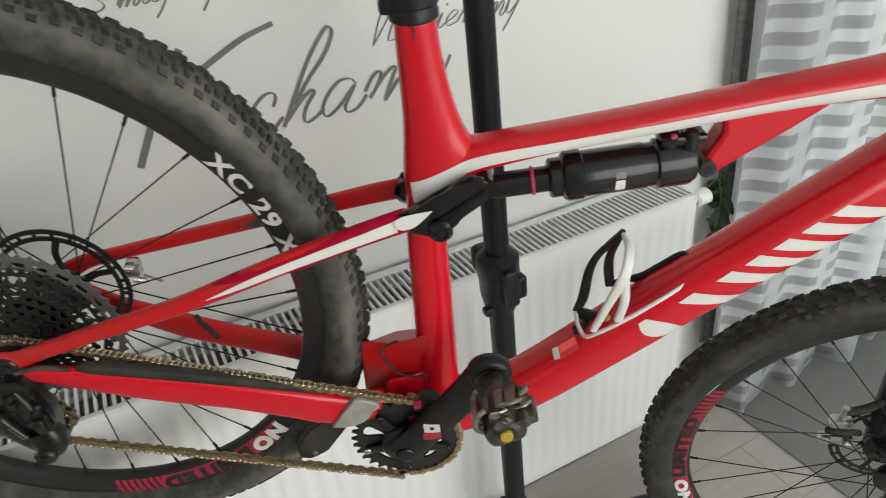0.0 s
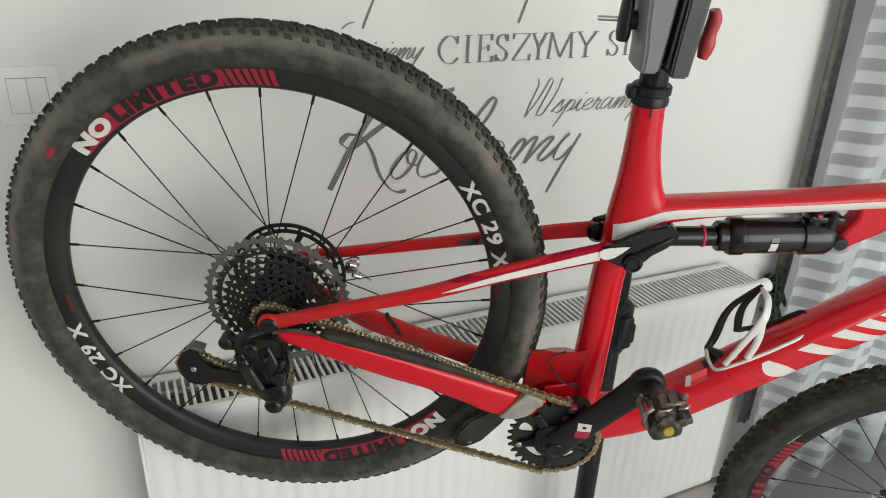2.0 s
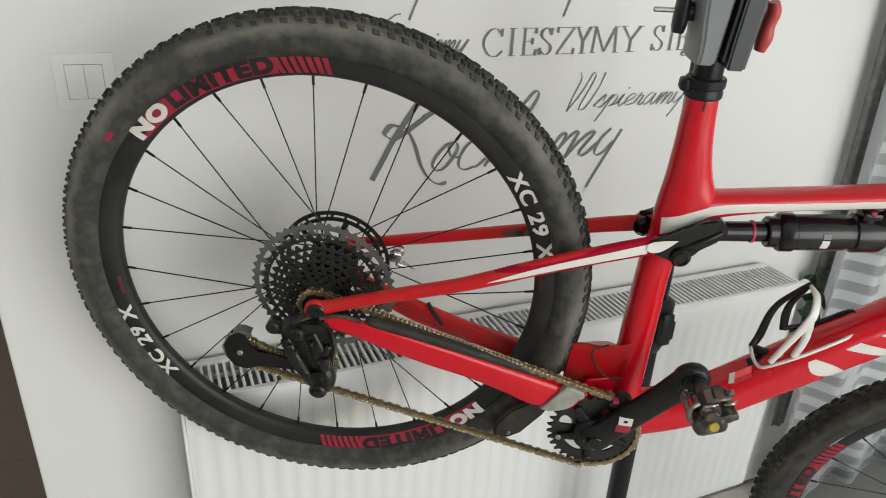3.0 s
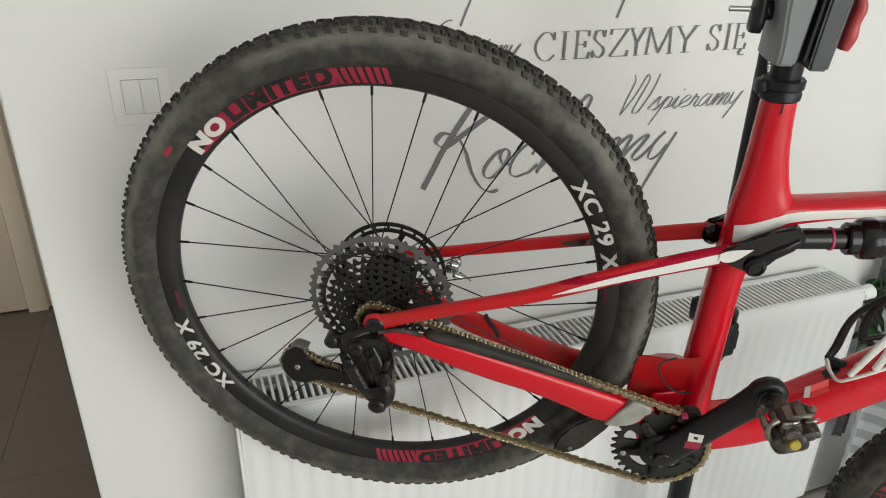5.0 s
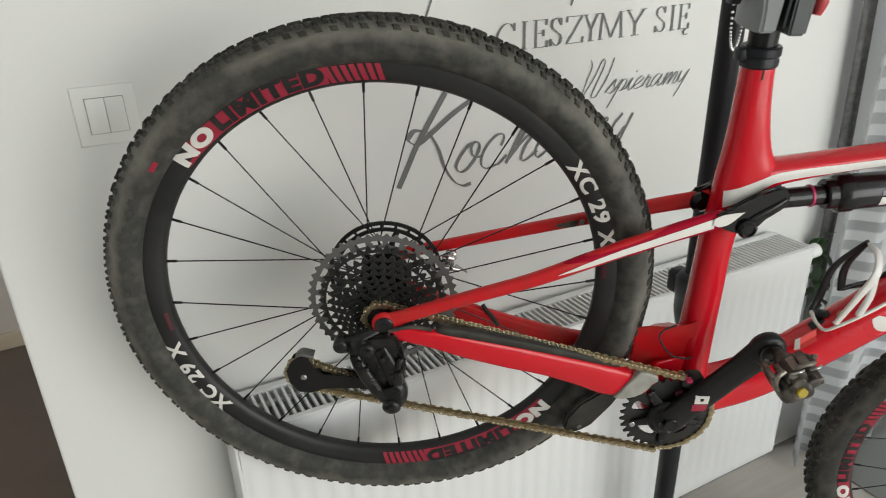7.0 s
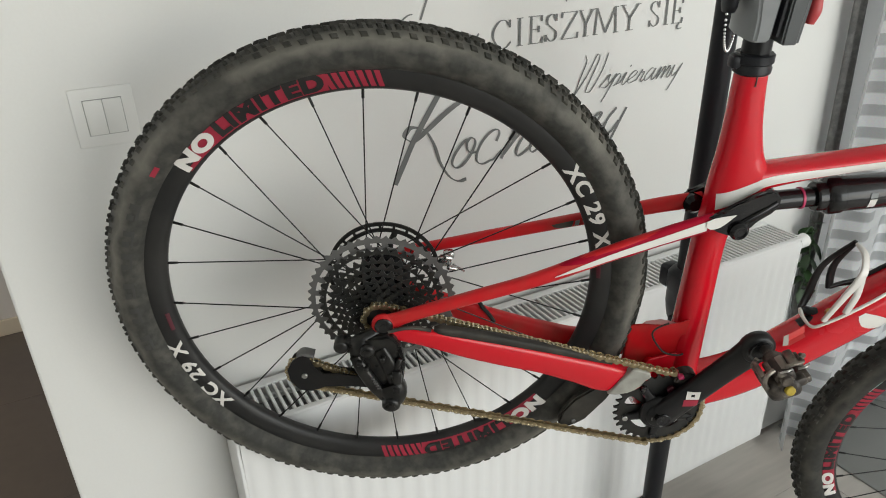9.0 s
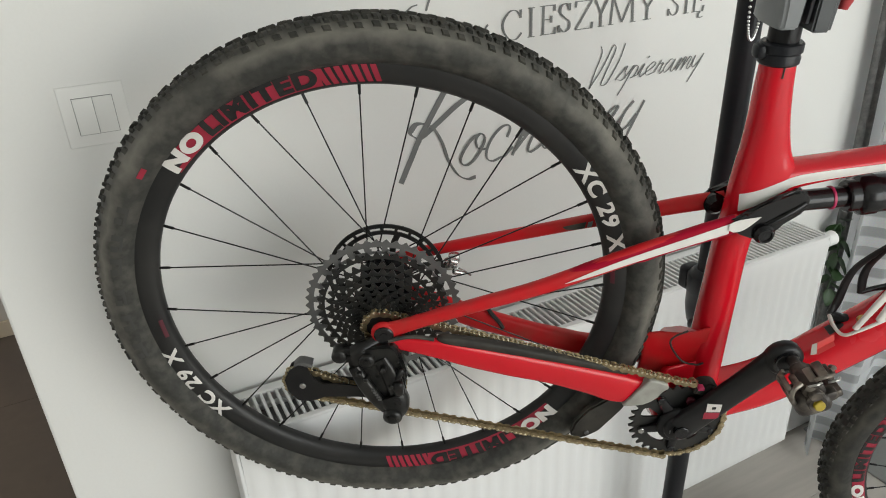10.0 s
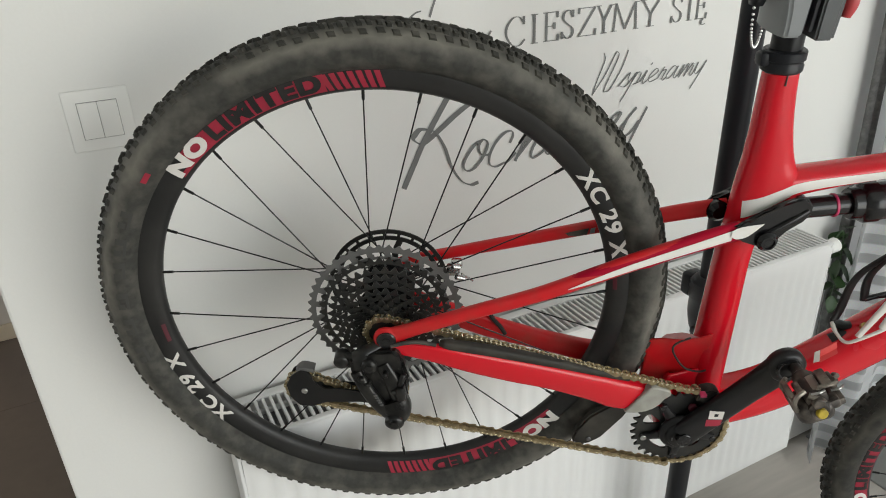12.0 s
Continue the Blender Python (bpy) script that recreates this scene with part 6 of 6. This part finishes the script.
# a small running hand in units of the letters' height
SCRIPT = {
    "s": (0.62, [[(0, 0.1), (0.45, 1.05), (0.46, 0.6), (0.6, 0.25), (0.4, 0.0), (0.1, 0.1)], [(0.4, 0.0), (0.62, 0.2)]]),
    "p": (0.80, [[(0.0, 0.2), (0.35, 1.0), (0.1, -0.4), (-0.1, -1.2)], [(0.2, 0.3), (0.45, 0.95), (0.7, 0.8), (0.6, 0.2), (0.38, 0.05), (0.8, 0.2)]]),
    "i": (0.55, [[(0, 0.2), (0.3, 1.0), (0.2, 0.25), (0.33, 0.0), (0.55, 0.2)], [(0.42, 1.42), (0.44, 1.5), (0.48, 1.56)]]),
    "e": (0.60, [[(0, 0.2), (0.4, 0.6), (0.5, 0.9), (0.3, 1.0), (0.08, 0.5), (0.2, 0.05), (0.6, 0.2)]]),
    "r": (0.72, [[(0, 0.2), (0.25, 1.05), (0.22, 0.8), (0.5, 0.82), (0.4, 0.2), (0.52, 0.0), (0.72, 0.2)]]),
    "a": (0.80, [[(0.55, 0.9), (0.3, 1.0), (0.05, 0.5), (0.1, 0.05), (0.35, 0.2), (0.62, 0.95)], [(0.62, 0.95), (0.54, 0.2), (0.64, 0.0), (0.8, 0.2)]]),
    "m": (1.08, [[(0, 0.2), (0.2, 1.0), (0.12, 0.0)], [(0.12, 0.0), (0.42, 0.95), (0.54, 0.85), (0.46, 0.0)], [(0.46, 0.0), (0.76, 0.95), (0.9, 0.8), (0.82, 0.15), (0.92, 0.0), (1.08, 0.2)]]),
    "y": (0.80, [[(0.0, 0.2), (0.12, 1.0), (0.12, 0.25), (0.28, 0.05), (0.5, 0.4), (0.72, 1.05)], [(0.72, 1.05), (0.5, -0.1), (0.25, -1.15)]]),
    "j": (0.42, [[(0.0, 0.2), (0.3, 1.0), (0.15, -0.3), (-0.1, -1.1)], [(0.42, 1.42), (0.44, 1.5), (0.48, 1.56)]]),
}


def running(text, x, z, high, long, starts=()):
    """Letters of the running hand set along a line from x, made to fill its length, or each at its own start."""
    total = sum(SCRIPT[c][0] for c in text)
    wide, out = long / total, []
    for k, c in enumerate(text):
        step, strokes = SCRIPT[c]
        if starts:
            x, wide = starts[k], (starts[k + 1] - starts[k]) / step
        out.append([[(x + px * wide + 0.42 * pz * high, z + pz * high) for px, pz in s] for s in strokes])
        x += step * wide
    return out


W_SIGN = [[(1.0116, 1.2605), (1.0145, 1.2468), (1.0004, 1.2161), (0.9888, 1.1868)], [(0.9888, 1.1868), (1.0183, 1.2231), (1.0377, 1.2556), (1.0445, 1.2581), (1.0437, 1.2456), (1.0168, 1.1952), (1.0213, 1.1888)], [(1.0213, 1.1888), (1.0311, 1.1943), (1.0553, 1.2292), (1.068, 1.2595)]]
word("small grey handwritten word Wspieramy painted on the wall", [W_SIGN] + running("spieramy", 1.048, 1.1928, 0.0235, 0.202, (1.0480, 1.0715, 1.0990, 1.1160, 1.1425, 1.1640, 1.1945, 1.2355, 1.2640)), 0.0009, 0.00045)
S_SIGN = [[(0.634, 1.336), (0.624, 1.344), (0.604, 1.340), (0.598, 1.328), (0.616, 1.318), (0.622, 1.308), (0.606, 1.302), (0.588, 1.307)], [(0.628, 1.354), (0.640, 1.362), (0.650, 1.364)]]
word("small grey handwritten word Śmiejemy painted on the wall", [S_SIGN] + running("miejemy", 0.636, 1.3035, 0.0185, 0.132), 0.0010, 0.0005)
word("grey pen tails of a line of script higher up", [[[(0.694, 1.430), (0.684, 1.402), (0.674, 1.378), (0.664, 1.354)]], [[(0.982, 1.430), (0.972, 1.400), (0.958, 1.361)]]], 0.0012, 0.0008)

# roman capitals with serifs, in a unit square
CAPS = {
    "C": [[(0.92, 0.80), (0.7, 0.98), (0.38, 0.96), (0.08, 0.68), (0.06, 0.36), (0.34, 0.05), (0.70, 0.0), (1.0, 0.2)], [(0.94, 0.72), (0.94, 1.0)]],
    "I": [[(0.5, 0.0), (0.5, 1.0)], [(0.05, 0.0), (0.95, 0.0)], [(0.05, 1.0), (0.95, 1.0)]],
    "E": [[(0.22, 0.0), (0.22, 1.0)], [(0.0, 1.0), (0.92, 1.0)], [(0.92, 1.02), (0.92, 0.80)], [(0.0, 0.0), (0.94, 0.0)], [(0.94, -0.02), (1.0, 0.22)], [(0.22, 0.52), (0.72, 0.52)], [(0.72, 0.40), (0.72, 0.64)]],
    "S": [[(0.86, 0.80), (0.62, 0.99), (0.24, 0.92), (0.16, 0.70), (0.48, 0.52), (0.86, 0.34), (0.84, 0.10), (0.46, 0.0), (0.10, 0.18)], [(0.88, 0.74), (0.88, 1.0)], [(0.08, 0.0), (0.08, 0.26)]],
    "Z": [[(0.08, 1.0), (0.96, 1.0)], [(0.08, 1.02), (0.06, 0.80)], [(0.94, 1.0), (0.08, 0.0)], [(0.04, 0.0), (0.96, 0.0)], [(0.96, -0.02), (1.0, 0.22)]],
    "Y": [[(0.10, 1.0), (0.50, 0.46)], [(0.92, 1.0), (0.50, 0.46)], [(0.50, 0.48), (0.50, 0.0)], [(-0.04, 1.0), (0.28, 1.0)], [(0.76, 1.0), (1.06, 1.0)], [(0.30, 0.0), (0.70, 0.0)]],
    "M": [[(0.09, 0.0), (0.15, 1.0)], [(0.15, 1.0), (0.50, 0.04)], [(0.50, 0.04), (0.85, 1.0)], [(0.85, 1.0), (0.91, 0.0)], [(0.0, 0.0), (0.2, 0.0)], [(0.80, 0.0), (1.02, 0.0)], [(0.02, 1.0), (0.18, 1.0)], [(0.82, 1.0), (0.98, 1.0)]],
}
spans = (("C", 0.8015, 0.8400), ("I", 0.8505, 0.8665), ("E", 0.8765, 0.9085), ("S", 0.9135, 0.9410), ("Z", 0.9485, 0.9880), ("Y", 0.9890, 1.0235), ("M", 1.0235, 1.0860), ("Y", 1.0890, 1.1370), ("S", 1.1635, 1.1915), ("I", 1.2010, 1.2170), ("E", 1.2240, 1.2540))
capitals = [[[(a + (b - a) * px, 1.2942 + 0.014 * (a - 0.85) + 0.0465 * pz) for px, pz in s] for s in CAPS[c]] for c, a, b in spans]
capitals[-1].append([(1.247, 1.299), (1.242, 1.294), (1.244, 1.288), (1.254, 1.289)])
word("grey roman capitals CIESZYMY SIĘ painted on the wall", capitals, 0.0021, 0.00055, 0.15)

# ---- floor pieces ----
floor_ob, hall_ob = bpy.data.objects["floor"], bpy.data.objects["floor_hall"]


def piece(name, wide, deep, tall, mat):
    bm = bmesh.new()
    box(bm, (0.0005, 0.0005, -tall), (wide - 0.0005, deep - 0.0005, 0.0), 0.0006, segments=1)
    mesh = bpy.data.meshes.new(name)
    bm.to_mesh(mesh)
    bm.free()
    mesh.materials.append(mat)
    return mesh


plank = piece("plank", 1.2, 0.193, 0.008, FLOOR)
dice = random.Random(2)
for row in range(20):
    y = -3.68 + 0.193 * row
    shift = 0.4 * (row % 3)
    for k in range(6):
        x = -2.6 + shift + 1.2 * k
        if x < -2.0 or x + 1.2 > 3.8 or y + 0.193 > 0.0:
            continue
        ob = new("plank", plank)
        ob.parent = floor_ob
        ob.location = (x, y, 0.0)
tile = piece("tile", 0.6, 0.6, 0.008, TILE)
for i in range(4):
    for j in range(3):
        x, y = -1.64 + 0.6 * i - 0.003, 0.23 + 0.6 * j
        if x + 0.6 > 0.4:
            continue
        ob = new("tile", tile)
        ob.parent = hall_ob
        ob.location = (x, y, 0.0)
